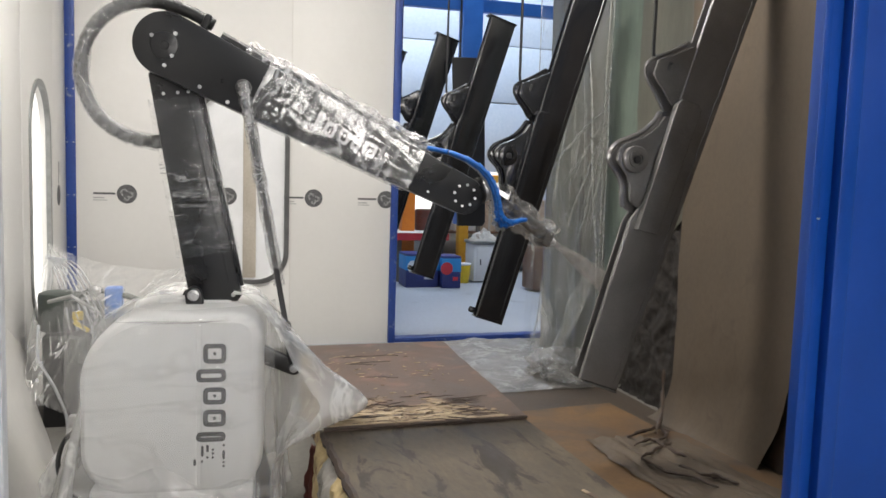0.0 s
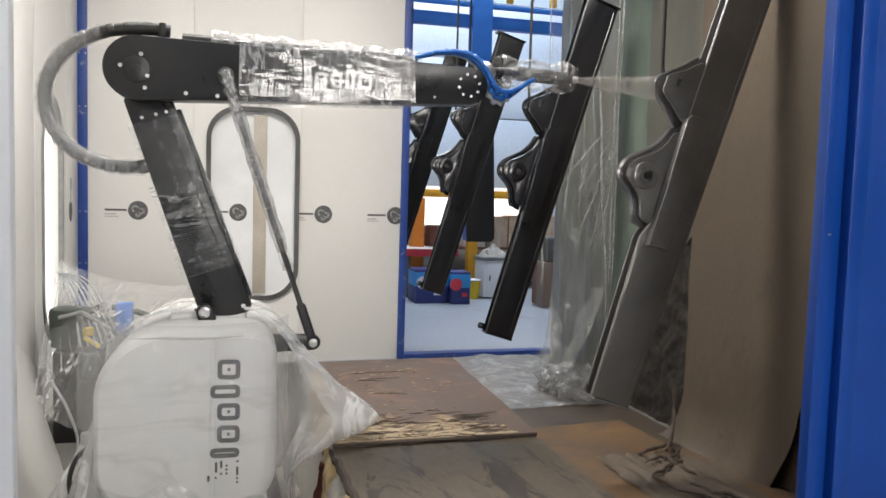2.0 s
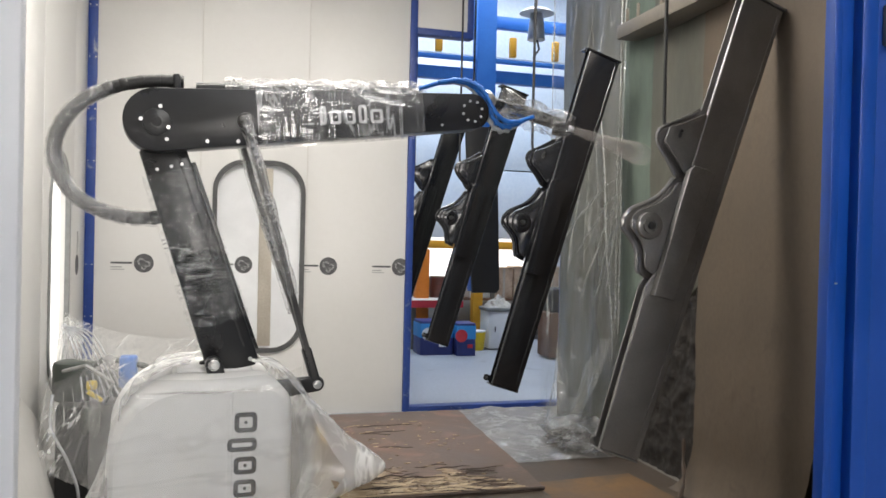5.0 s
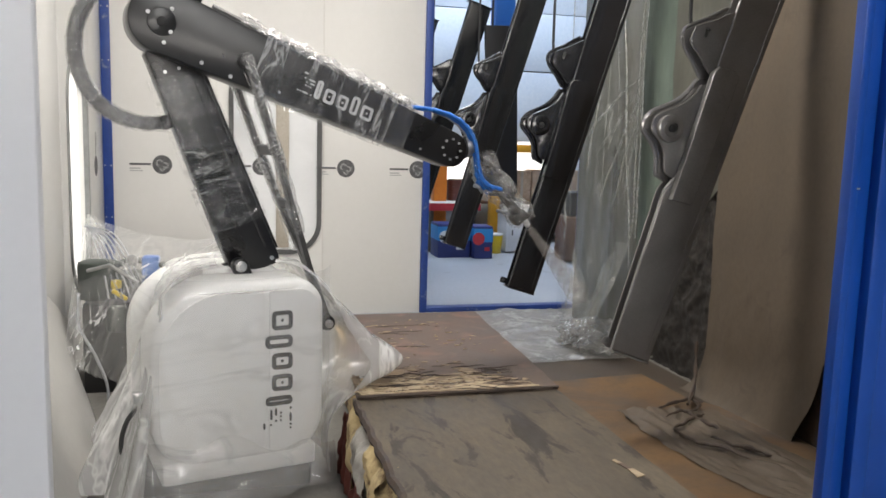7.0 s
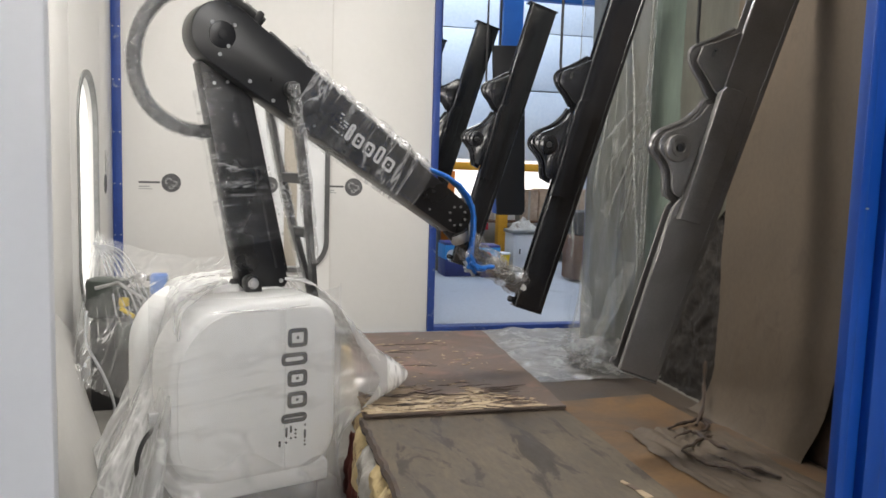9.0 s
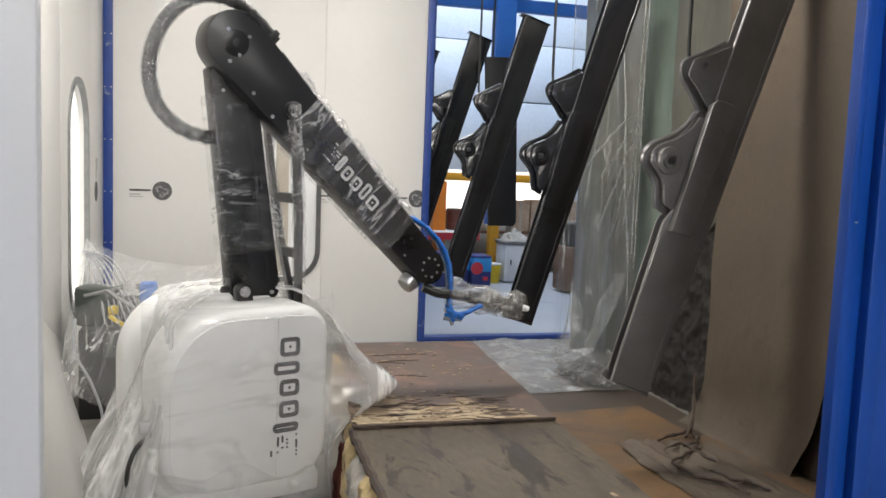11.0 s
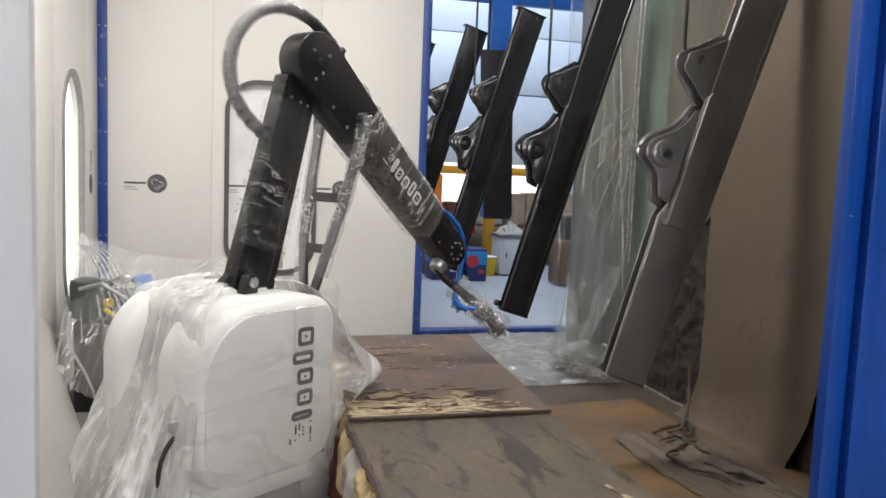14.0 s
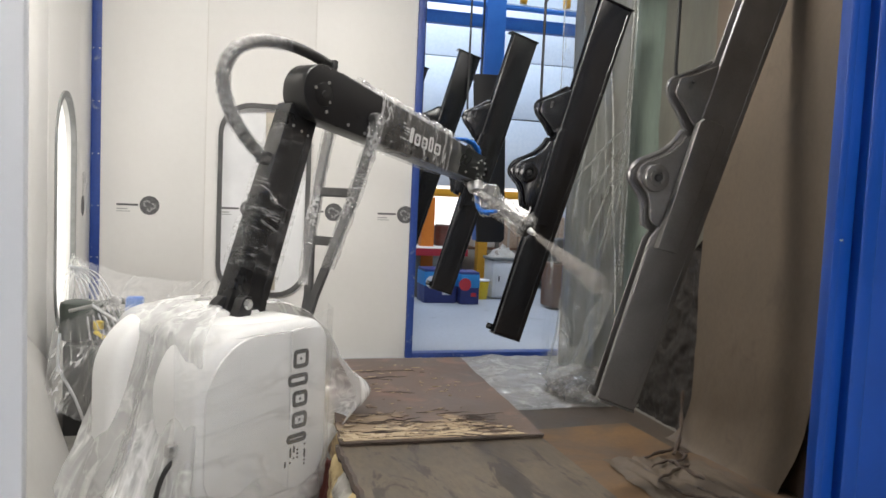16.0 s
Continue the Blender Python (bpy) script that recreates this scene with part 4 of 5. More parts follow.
# rows of the joints, turned into poses for walk(): seconds; turn of the turret, lean of the lower arm, rise of the upper arm; heading and rise of the gun, in degrees
JOINTS = [(0, -5.3, -7.6, -24.8, 15, -22), (0.5, 0.3, -16.4, -17.7, 12, -12), (1, 0, -19.7, -9.7, 6, -1),
          (1.5, -1.2, -18.8, -4.2, 9, 5), (2, -2.7, -16.7, 0.3, 8, 8), (2.5, -1.8, -13.5, 6.3, 5, 12),
          (3, -2, -8.7, 13, 7, 15), (3.6, 0.1, -5.7, 17.5, 7, 14), (4.25, 2.2, -8.7, 16.5, 8, 9),
          (4.9, 4.3, -14.5, 7.2, 9, -1), (5.5, 6.4, -17.1, -1, 10, -12), (6, 7.7, -18, -7.9, 8, -31),
          (6.5, 9.7, -17.8, -14.6, 9, -37), (7, 13.8, -18.4, -20, 6, -39), (7.5, 15, -17, -23.6, 10, -47),
          (8, 15.8, -10.5, -27.9, 20, -62), (10.5, 23.6, -6.7, -39.9, -5, -7), (11, 20.8, -4, -44, -4, -21),
          (11.5, 22.4, -1.8, -45.6, -6, -33), (12, 26.1, 3.6, -48.7, -3, -37), (12.5, 27, 7.3, -50.7, 6, -36),
          (13, 31.5, 8.9, -48.5, 8, -38), (13.5, 32.3, 11.2, -45.3, 8, -40), (14, 35.8, 18.9, -41.3, -18, -53),
          (14.5, 39.8, 26.3, -38.6, -35, -48), (15.2, 39.8, 28.6, -29.1, -60, -38), (16, 39, 23, -11.9, -56, -38)]


def glide(t, col):
    """A smooth curve through the column's values."""
    ts = [r[0] for r in JOINTS]
    i = max(0, min(len(ts) - 2, sum(1 for a in ts if a <= t) - 1))
    v = lambda k: JOINTS[max(0, min(len(ts) - 1, k))][col]
    tm = lambda k: ts[max(0, min(len(ts) - 1, k))]

    def slope(k):
        d = tm(k + 1) - tm(k - 1)
        return (v(k + 1) - v(k - 1)) / d if d else 0.0
    h = ts[i + 1] - ts[i]
    s = max(0.0, min(1.0, (t - ts[i]) / h))
    a, b = v(i), v(i + 1)
    return (2 * s ** 3 - 3 * s * s + 1) * a + (s ** 3 - 2 * s * s + s) * h * slope(i) + (-2 * s ** 3 + 3 * s * s) * b + (s ** 3 - s * s) * h * slope(i + 1)


CRANK, CRANK_Z, LINK_AT = 0.45, -0.155, 0.365
TIMES = [i * 0.25 for i in range(65)]


WRIST = 0.135


def along_x(d):
    """Turn that lays x along d and keeps z as upright as it can be."""
    side = Vector((0, 0, 1)).cross(d).normalized()
    up = d.cross(side)
    return Matrix((d, side, up)).transposed().to_4x4()


def robot_poses(t):
    """Poses of the robot's parts in the space of its base."""
    a, b, c, gh, ge = (glide(t, k) for k in range(1, 6))
    turret = pose(0, 0, 0, 0, 0, a)
    lower = turret @ pose(PIVOT_X, 0, PIVOT_Z, 0, b, 0)
    e = lower @ Vector((0, 0, L1))
    upper = Matrix.Translation(e) @ pose(0, 0, 0, 0, 0, a) @ pose(0, 0, 0, 0, -c, 0)
    crank = turret @ pose(PIVOT_X, 0, PIVOT_Z + CRANK_Z, 0, -c, 0)
    lo, hi = turret.inverted() @ (crank @ Vector((CRANK, 0, 0))), turret.inverted() @ (upper @ Vector((LINK_AT, 0, -0.02)))
    d = hi - lo
    link = turret @ Matrix.Translation(hi) @ pose(0, 0, 0, 0, math.degrees(math.atan2(d.x, d.z)), 0)
    w = upper @ Vector((L2, -0.10, 0))
    aim = (pose(0, 0, 0, 0, 0, gh) @ pose(0, 0, 0, 0, -ge, 0)).to_3x3() @ Vector((1, 0, 0))
    # the wrist first lies in line with the gun, later folds down across the arm
    fold = max(0.0, min(1.0, (t - 8.2) / 2.1)) * (1.0 - 0.45 * max(0.0, min(1.0, (t - 13.5) / 2.2)))
    fold = fold * fold * (3 - 2 * fold)
    down = upper.to_3x3() @ Vector((-0.12, 0.0, -1.0))
    early = max(0.0, min(1.0, (8.2 - t) / 1.2))
    rise = upper.to_3x3() @ Vector((0.35, 0.0, 1.0))
    hinge = aim.lerp(rise.normalized(), 0.5 * early).lerp(down.normalized(), fold).normalized()
    wrist = Matrix.Translation(w) @ along_x(hinge)
    ball, tip = w + hinge * WRIST, w + aim * 0.60
    aim = (tip - ball).normalized()
    gun = Matrix.Translation(tip - aim * 0.60) @ along_x(aim)
    return {"turret": turret, "lower": lower, "upper": upper, "crank": crank, "link": link, "wrist": wrist, "gun": gun}


def emblem(parent, material, put, y, k, name="emblem_shape"):
    """The maker's mark as plain shapes: dots and short bars, then five rounded blocks in a row."""
    def shape(pts, hole=None):
        if hole:
            part(name, ring_prism([put(*p) for p in pts], [put(*p) for p in hole], y - 0.0015, y), material, parent)
        else:
            part(name, prism([put(*p) for p in pts], y - 0.0015, y), material, parent)

    def bar(s0, s1, h0, h1):
        r = min(s1 - s0, h1 - h0) * 0.48
        shape([(s * k, h * k) for s, h in round_rect(s0, s1, h0, h1, r, 4)])
    for s, h in ((0.00, 0.10), (0.03, 0.10), (0.07, 0.40), (0.10, 0.40), (0.13, 0.40), (0.04, 0.70), (0.16, 0.10), (0.07, 0.55), (0.10, 0.70), (0.16, 0.55)):
        bar(s, s + 0.018, h * 0.26, h * 0.26 + 0.018)
    bar(0.06, 0.13, 0.026, 0.044)
    bar(0.09, 0.17, 0.180, 0.198)
    bar(0.12, 0.17, 0.143, 0.161)
    bar(0.02, 0.07, 0.235, 0.253)
    for s0, w, h1 in ((0.20, 0.075, 0.235), (0.315, 0.13, 0.185), (0.485, 0.13, 0.185), (0.655, 0.10, 0.235), (0.795, 0.15, 0.185)):
        g = 0.034
        shape([(a * k, b * k) for a, b in round_rect(s0, s0 + w, 0.02, h1, 0.036, 5)], [(a * k, b * k) for a, b in round_rect(s0 + g, s0 + w - g, 0.02 + g, h1 - g, min(0.012, (w - 2 * g) * 0.45), 5)])
        if w > 0.12:
            bar(s0 + w / 2 - 0.012, s0 + w / 2 + 0.012, 0.090, 0.114)


def sleeve(x0, x1, rad, nu, nv, amp, seed, freq=9.0, centre=None):
    """Wrinkled wrap along x; rad(x, a): distance from the axis at angle a."""
    def f(u, v):
        x, a = x0 + (x1 - x0) * u, 2 * math.pi * v
        r = rad(x, a) + amp * (0.6 + fbm(seed, x * 2.2 + 0.5 * math.cos(a), math.sin(a) + x, freq * 0.25))
        cy, cz = centre(x) if centre else (0, 0)
        return (x, cy + r * math.cos(a), cz + r * math.sin(a))
    return sheet(f, nu, nv, closed=True)


def box_radius(hy, hz):
    return lambda a: min(hy / max(1e-6, abs(math.cos(a))), hz / max(1e-6, abs(math.sin(a)))) * 0.985 + 0.006


robot = thing("painting_robot", "black articulated painting robot with white covers wrapped in plastic film", "robot", Matrix.Translation(BASE))
part("pedestal", box((0.74, 0.70, 0.12), (-0.10, 0.02, 0.065), 0.02), M_BLACK_DULL, robot, "dark steel base plate")
turret = part("turret", cyl(0.30, 0.62, pose(-0.12, 0, 0.44), 32, bevel=0.02), M_GREYMACHINE, robot, "grey round turret body")
part("shoulder_block", box((0.34, 0.30, 0.24), (PIVOT_X - 0.02, 0.06, PIVOT_Z - 0.12), 0.03), M_SHELL, turret)


def side_shell(y0, y1):
    o = round_rect(-0.495, 0.235, 0.175, 0.950, (0.13, 0.30, 0.20, 0.17), 12)
    return prism(o, y0, y1, 0.055, steps=5)


part("side_cover", side_shell(-0.41, -0.075), M_SHELL, turret, "white moulded side cover", smooth=False)
part("side_cover", side_shell(0.17, 0.36), M_SHELL, turret, "white moulded side cover")
part("cover_panel", prism(round_rect(-0.47, -0.035, 0.215, 0.915, (0.02, 0.27, 0.17, 0.02), 10), -0.4165, -0.405, 0.004), M_SHELL, turret)
part("cover_strip", prism(round_rect(-0.018, 0.190, 0.215, 0.915, (0.07, 0.015, 0.015, 0.12), 8), -0.4165, -0.405, 0.004), M_SHELL, turret)
part("skirt", box((0.66, 0.74, 0.10), (-0.13, -0.03, 0.165), 0.02), M_SHELL, turret, "white lower skirt")
emblem(turret, M_INK, lambda s, h: (0.094 - h, 0.300 + s), -0.4168, 0.555)
part("cover_hose", sweep(spline([(-0.50, -0.30, 0.46), (-0.57, -0.30, 0.40), (-0.60, -0.29, 0.29), (-0.57, -0.28, 0.18), (-0.48, -0.27, 0.11)], 6), 0.010, 8), M_HOSE, turret)
part("hose_clip", box((0.05, 0.04, 0.05), (-0.53, -0.29, 0.48), 0.008), M_STEEL, turret)

part("cover_film", sheet(lambda u, v: (-0.56 + 0.84 * u, -0.428 - 0.012 * abs(math.sin(u * 9 + 3 * v)) - 0.010 * fbm(77, u * 2, v * 2, 2) + 0.10 * max(0.0, abs(u - 0.5) - 0.42) / 0.08, 0.03 + 0.97 * v + (0.0 if v < 0.93 else -0.03 * math.sin(u * 3.1))), 50, 50), M_COVER, turret, "thin clear film over the cover", smooth=True)

part("bag_hem", sheet(lambda u, v: (-0.60 + 0.92 * u, -0.421 - 0.030 * (1 - v) - 0.030 * abs(math.sin(u * 13 + 1.5 * math.sin(u * 5))) * (1.2 - v) - 0.012 * fbm(79, u * 3, v, 2) + 0.12 * max(0.0, abs(u - 0.5) - 0.40) / 0.10, 0.03 + 0.05 * fbm(80, u, 0, 3) * (1 - v) + (0.22 + 0.05 * math.sin(u * 4 + 0.6) + 0.03 * math.sin(u * 17)) * v), 70, 16), M_COVER, turret, "loose milky hem of the plastic bag", smooth=True)

# milky bag pulled over the turret
BAG_TOP = [(-0.44, -0.36), (-0.40, 0.0), (-0.32, 0.40), (-0.05, 0.42), (0.22, 0.41), (0.26, 0.05), (0.245, -0.34)]
BAG_LOW = [(-0.57, -0.42), (-0.74, -0.14), (-0.66, 0.40), (0.0, 0.50), (0.30, 0.44), (0.34, 0.0), (0.28, -0.38)]


def along(pts, u):
    x = u * (len(pts) - 1)
    i = min(int(x), len(pts) - 2)
    f = x - i
    f = f * f * (3 - 2 * f)
    return Vector(pts[i]).lerp(Vector(pts[i + 1]), f)


def bag(u, v):
    top, low = along(BAG_TOP, u), along(BAG_LOW, u)
    if v < 0.8:
        k = v / 0.8
        p = low.lerp(top, 1 - (1 - k) ** 1.3)
        z = 0.05 + 0.83 * k
        amp = 0.055 * (1 - 0.7 * k)
    else:
        k = (v - 0.8) / 0.2
        p = top * (1 - 0.62 * k ** 1.5)
        z = 0.88 + 0.11 * math.sin(k * math.pi / 2)
        amp = 0.015
    n = Vector((p.x, p.y)).normalized() if p.length else Vector((1, 0))
    f1 = abs(math.sin(u * 21 + 1.1 * math.sin(u * 9) + 0.5 * v))
    f2 = abs(math.sin(u * 47 + 0.9 * v + 2 * math.sin(u * 5)))
    w = amp * (1.1 * f1 + 0.45 * f2 - 0.8 + 0.5 * fbm(72, u * 2.5, v * 0.7, 1.5))
    spike = 0.30 * math.exp(-((u - 0.925) / 0.10) ** 2 - ((v - 0.46) / (0.28 if v > 0.46 else 0.16)) ** 2) + 0.13 * math.exp(-((u - 0.935) / 0.065) ** 2 - ((v - 0.47) / 0.10) ** 2)
    w *= math.exp(-5 * spike)
    return (p.x + n.x * w + spike, p.y + n.y * w - 0.05 * spike, z + 0.02 * fbm(73, u * 4, v * 4, 2) - 0.06 * spike)


part("plastic_bag", sheet(bag, 260, 120), M_BAG, turret, "milky translucent plastic bag", smooth=True)

# lower arm
ARM_L, ARM_R = (lambda z: -0.056 - 0.042 * z), (lambda z: 0.172 - 0.080 * z)
lower_arm = part("lower_arm", prism([(ARM_L(0), -0.02), (-0.025, -0.045), (0.150, -0.045), (ARM_R(0), -0.02), (ARM_R(0.99), 0.99), (0.055, 1.03), (-0.055, 1.03), (ARM_L(0.99), 0.99)], -0.085, 0.015, 0.008), M_BLACK, robot, "black lower arm beam")
part("rail_groove", prism([(ARM_R(0.05) - 0.050, 0.05), (ARM_R(0.05) - 0.040, 0.05), (ARM_R(0.93) - 0.040, 0.93), (ARM_R(0.93) - 0.050, 0.93)], -0.0875, -0.083), M_BLACK_DULL, lower_arm)
part("rail", prism([(ARM_R(0.02) - 0.006, 0.02), (ARM_R(0.02) + 0.014, 0.02), (ARM_R(0.90) + 0.020, 0.90), (ARM_R(0.90) - 0.006, 0.90)], -0.065, 0.0, 0.003), M_BLACK, lower_arm)
for _x in (-0.045, 0.015, 0.06):
    part("bolt", cyl(0.0075, 0.006, pose(_x, -0.087, 0.90) @ ALONG_Y, 8), M_BOLT, lower_arm)
lug = part("pivot_lug", prism([(-0.062, -0.07), (0.012, -0.07), (0.008, 0.01)] + arc(-0.028, 0.02, 0.036, 10, 170, 8), -0.175, -0.120, 0.005), M_BLACK, lower_arm, "black pivot bracket")
part("bracket_plate", prism([(-0.105, -0.075), (-0.030, -0.075), (-0.030, 0.030), (-0.075, 0.030), (-0.100, -0.01)], -0.060, -0.010, 0.006), M_BLACK_DULL, lower_arm)
part("pivot_washer", cyl(0.025, 0.006, pose(-0.028, -0.177, 0.02) @ ALONG_Y, 20, bevel=0.002), M_STEEL, lower_arm)
part("pivot_bolt", cyl(0.016, 0.012, pose(-0.028, -0.185, 0.02) @ ALONG_Y, 6), M_BOLT, lower_arm)
part("bolt", cyl(0.010, 0.008, pose(0.135, -0.088, -0.012) @ ALONG_Y, 8), M_BOLT, lower_arm)
part("wrap_sleeve", sleeve(0.18, 0.88, lambda x, a: box_radius(0.054, (ARM_R(x) - ARM_L(x)) / 2 + 0.016)(a), 70, 64, 0.003, 81, centre=lambda x: (0.0, -(ARM_R(x) + ARM_L(x)) / 2)), M_FILM_LOWER, lower_arm, "clear wrinkled wrap").matrix_basis = pose(0, -0.035, 0, 0, -90, 0)
part("lower_clamp", box((0.05, 0.06, 0.06), (-0.100, -0.035, 0.70), 0.01), M_BLACK_DULL, lower_arm)

# upper arm
upper_arm = part("upper_arm", prism(arc(0, 0, 0.135, 92, 268, 20) + arc(L2, 0, 0.086, -88, 88, 16), -0.165, -0.02, 0.007), M_BLACK, robot, "black tapered upper arm")
part("elbow_barrel", cyl(0.092, 0.05, pose(0.0, 0.003, -0.005) @ ALONG_Y, 32, bevel=0.012), M_BLACK, upper_arm)
hub = part("hub_disc", cyl(0.058, 0.006, pose(0, -0.167, -0.01) @ ALONG_Y, 28, bevel=0.004), M_BLACK, upper_arm)
part("hub_cap", cyl(0.020, 0.006, pose(0, -0.172, -0.01) @ ALONG_Y, 20, bevel=0.003), M_BLACK_DULL, upper_arm)
for _x, _z in ((0.02, 0.055), (-0.062, 0.005), (0.045, -0.035), (0.035, -0.085), (0.20, -0.10), (0.33, -0.105)):
    part("bolt", cyl(0.0085, 0.007, pose(_x, -0.168, _z) @ ALONG_Y, 8), M_BOLT, upper_arm)
for _k in range(8):
    _a = 2 * math.pi * _k / 8 + 0.2
    part("ring_bolt", cyl(0.0065, 0.007, pose(L2 - 0.005 + 0.050 * math.cos(_a), -0.168, 0.050 * math.sin(_a)) @ ALONG_Y, 8), M_BOLT, upper_arm)
for _x in (0.55, 0.95, 1.29):
    part("bolt", cyl(0.006, 0.006, pose(_x, -0.167, -0.10 + 0.03 * _x) @ ALONG_Y, 8), M_BOLT, upper_arm)
emblem(upper_arm, M_WHITE_PRINT, lambda s, h: (0.62 + s, -0.052 + h), -0.1655, 0.40)
_half = lambda x: 0.135 - 0.0335 * x + 0.004
part("wrap_sleeve", sleeve(0.42, 1.20, lambda x, a: box_radius(0.086, _half(x))(a), 90, 70, 0.004, 82, centre=lambda x: (-0.0825, 0.0)), M_FILM_ARM, upper_arm, "clear wrinkled wrap")
part("hose_cover", sleeve(0.30, 1.24, lambda x, a: 0.030 + 0.012 * math.sin(x * 23) ** 2, 110, 22, 0.018, 83, 16, centre=lambda x: (-0.075, 0.150 - 0.034 * x)), M_FILM_CRUMPLE, upper_arm, "hoses bundled in crumpled wrap")
part("hose_core", sweep([(x, -0.075, 0.148 - 0.034 * x) for x in (0.18, 0.5, 0.8, 1.1, 1.22)], 0.026, 10), M_HOSE, upper_arm)
part("hose_clamp", box((0.03, 0.075, 0.075), (0.10, -0.075, 0.165), 0.008), M_BLACK_DULL, upper_arm)
part("wrist_block", box((0.10, 0.12, 0.12), (L2 + 0.02, -0.06, -0.01), 0.03), M_BLACK, upper_arm)

# crank and ladder-shaped link
crank = part("crank", prism(arc(0, 0, 0.05, 90, 270, 10) + arc(CRANK, 0, 0.036, -90, 90, 10), -0.055, -0.015, 0.006), M_BLACK, robot, "black crank lever")
part("crank_pin", cyl(0.020, 0.03, pose(CRANK, -0.06, 0) @ ALONG_Y, 14, bevel=0.003), M_BOLT, crank)
LINK_LEN = 1.235


def strap(pts, w, t):
    """A flat bar along points (y, z), w wide in that plane and t thick."""
    bm, rings = bmesh.new(), []
    for i, p in enumerate(pts):
        a, b = Vector(pts[max(0, i - 1)]), Vector(pts[min(len(pts) - 1, i + 1)])
        d = (b - a).normalized()
        n = Vector((-d.y, d.x)) * (w / 2)
        q = Vector(p)
        rings.append([bm.verts.new((x, (q + k * n).x, (q + k * n).y)) for x, k in ((-t / 2, -1), (t / 2, -1), (t / 2, 1), (-t / 2, 1))])
    for a, b in zip(rings, rings[1:]):
        for k in range(4):
            bm.faces.new((a[k], a[(k + 1) % 4], b[(k + 1) % 4], b[k]))
    bm.faces.new(rings[0][::-1])
    bm.faces.new(rings[-1])
    bmesh.ops.recalc_face_normals(bm, faces=bm.faces[:])
    bmesh.ops.bevel(bm, geom=bm.edges[:], offset=0.003, segments=1, affect="EDGES")
    return bm



link = part("link_rod", strap([(-0.205, 0.02), (-0.200, -0.12), (-0.165, -0.45), (-0.06, -0.95), (-0.035, -LINK_LEN)], 0.050, 0.024), M_LINK, robot, "grey ladder-shaped link rod")
part("link_bar", strap([(0.11, 0.0), (0.10, -0.30), (0.07, -0.62), (-0.02, -0.95), (-0.035, -LINK_LEN)], 0.050, 0.024), M_LINK, link)
part("rung", strap([(-0.17, -0.40), (0.09, -0.40)], 0.046, 0.022), M_LINK, link)
part("rung", strap([(-0.11, -0.66), (0.06, -0.66)], 0.046, 0.022), M_LINK, link)
part("link_head", cyl(0.034, 0.05, pose(0, -0.195, 0.0) @ ALONG_Y, 16, bevel=0.006), M_LINK, link)
part("link_foot", box((0.045, 0.05, 0.20), (0, -0.035, -LINK_LEN + 0.07), 0.012), M_BLACK, link)
part("link_wrap", sleeve(-0.02, 0.80, lambda x, a: box_radius(0.030, 0.015)(a) + 0.003 * math.sin(x * 37), 70, 20, 0.007, 84, 18, centre=lambda x: (-0.205 + 0.16 * max(0.0, x - 0.1) ** 1.3, 0.0)), M_FILM_CRUMPLE, link, "crumpled clear wrap").matrix_basis = pose(0, 0, 0, 0, 90, 0)
part("link_wrap", sleeve(0.02, 0.90, lambda x, a: box_radius(0.029, 0.014)(a), 60, 20, 0.006, 85, 18, centre=lambda x: (0.105 - 0.13 * max(0.0, x - 0.2) ** 1.5, 0.0)), M_FILM_CRUMPLE, link, "crumpled clear wrap").matrix_basis = pose(0, 0, 0, 0, 90, 0)

# wrist and spray gun, along x
gun = part("spray_gun", cyl(0.034, 0.26, pose(0.40, 0, 0) @ ALONG_X, 18, bevel=0.008), M_BLACK_DULL, robot, "spray gun body under film")
part("gun_stem", sweep([(0.02, 0, 0), (0.10, 0, -0.012), (0.20, 0, -0.006), (0.30, 0, 0)], [0.024, 0.027, 0.026, 0.028], 12), M_BLACK, gun)
wrist = part("wrist", sweep([(0, 0, 0), (0.04, 0, 0.004), (0.09, 0, 0.0)], [0.038, 0.036, 0.030], 14), M_BLACK, robot, "black hinged wrist")
part("wrist_cup", cyl(0.054, 0.066, pose(WRIST - 0.012, 0, 0) @ ALONG_X, 24, 0.046, bevel=0.014), M_STEEL, wrist, "bright steel wrist cup")
part("cup_ring", cyl(0.056, 0.012, pose(WRIST - 0.040, 0, 0) @ ALONG_X, 24, bevel=0.003), M_BLACK_DULL, wrist)
part("gun_head", box((0.06, 0.075, 0.085), (0.545, 0, -0.012), 0.012), M_BLACK_DULL, gun)
part("nozzle", cyl(0.020, 0.05, pose(0.595, 0, 0) @ ALONG_X, 16, 0.013, bevel=0.003), M_WHITE, gun, "white spray nozzle")
part("gun_wrap", sleeve(0.16, 0.58, lambda x, a: 0.048 + 0.016 * math.sin(x * 19 + 1) ** 2, 60, 26, 0.024, 86, 14), M_FILM_GUN, gun, "crumpled clear wrap over the gun")

# hoses in short rigid links
SEG = 22


def link_mesh(name, r, length, n=10, ribs=True):
    bm = bmesh.new()
    k = 6
    sweep([(0, 0, -length / 2 + length * i / k) for i in range(k + 1)], [r * (1.0 if i % 2 or not ribs else 0.93) for i in range(k + 1)], n, bm)
    return bm


HOSE_LENGTH = 1.20


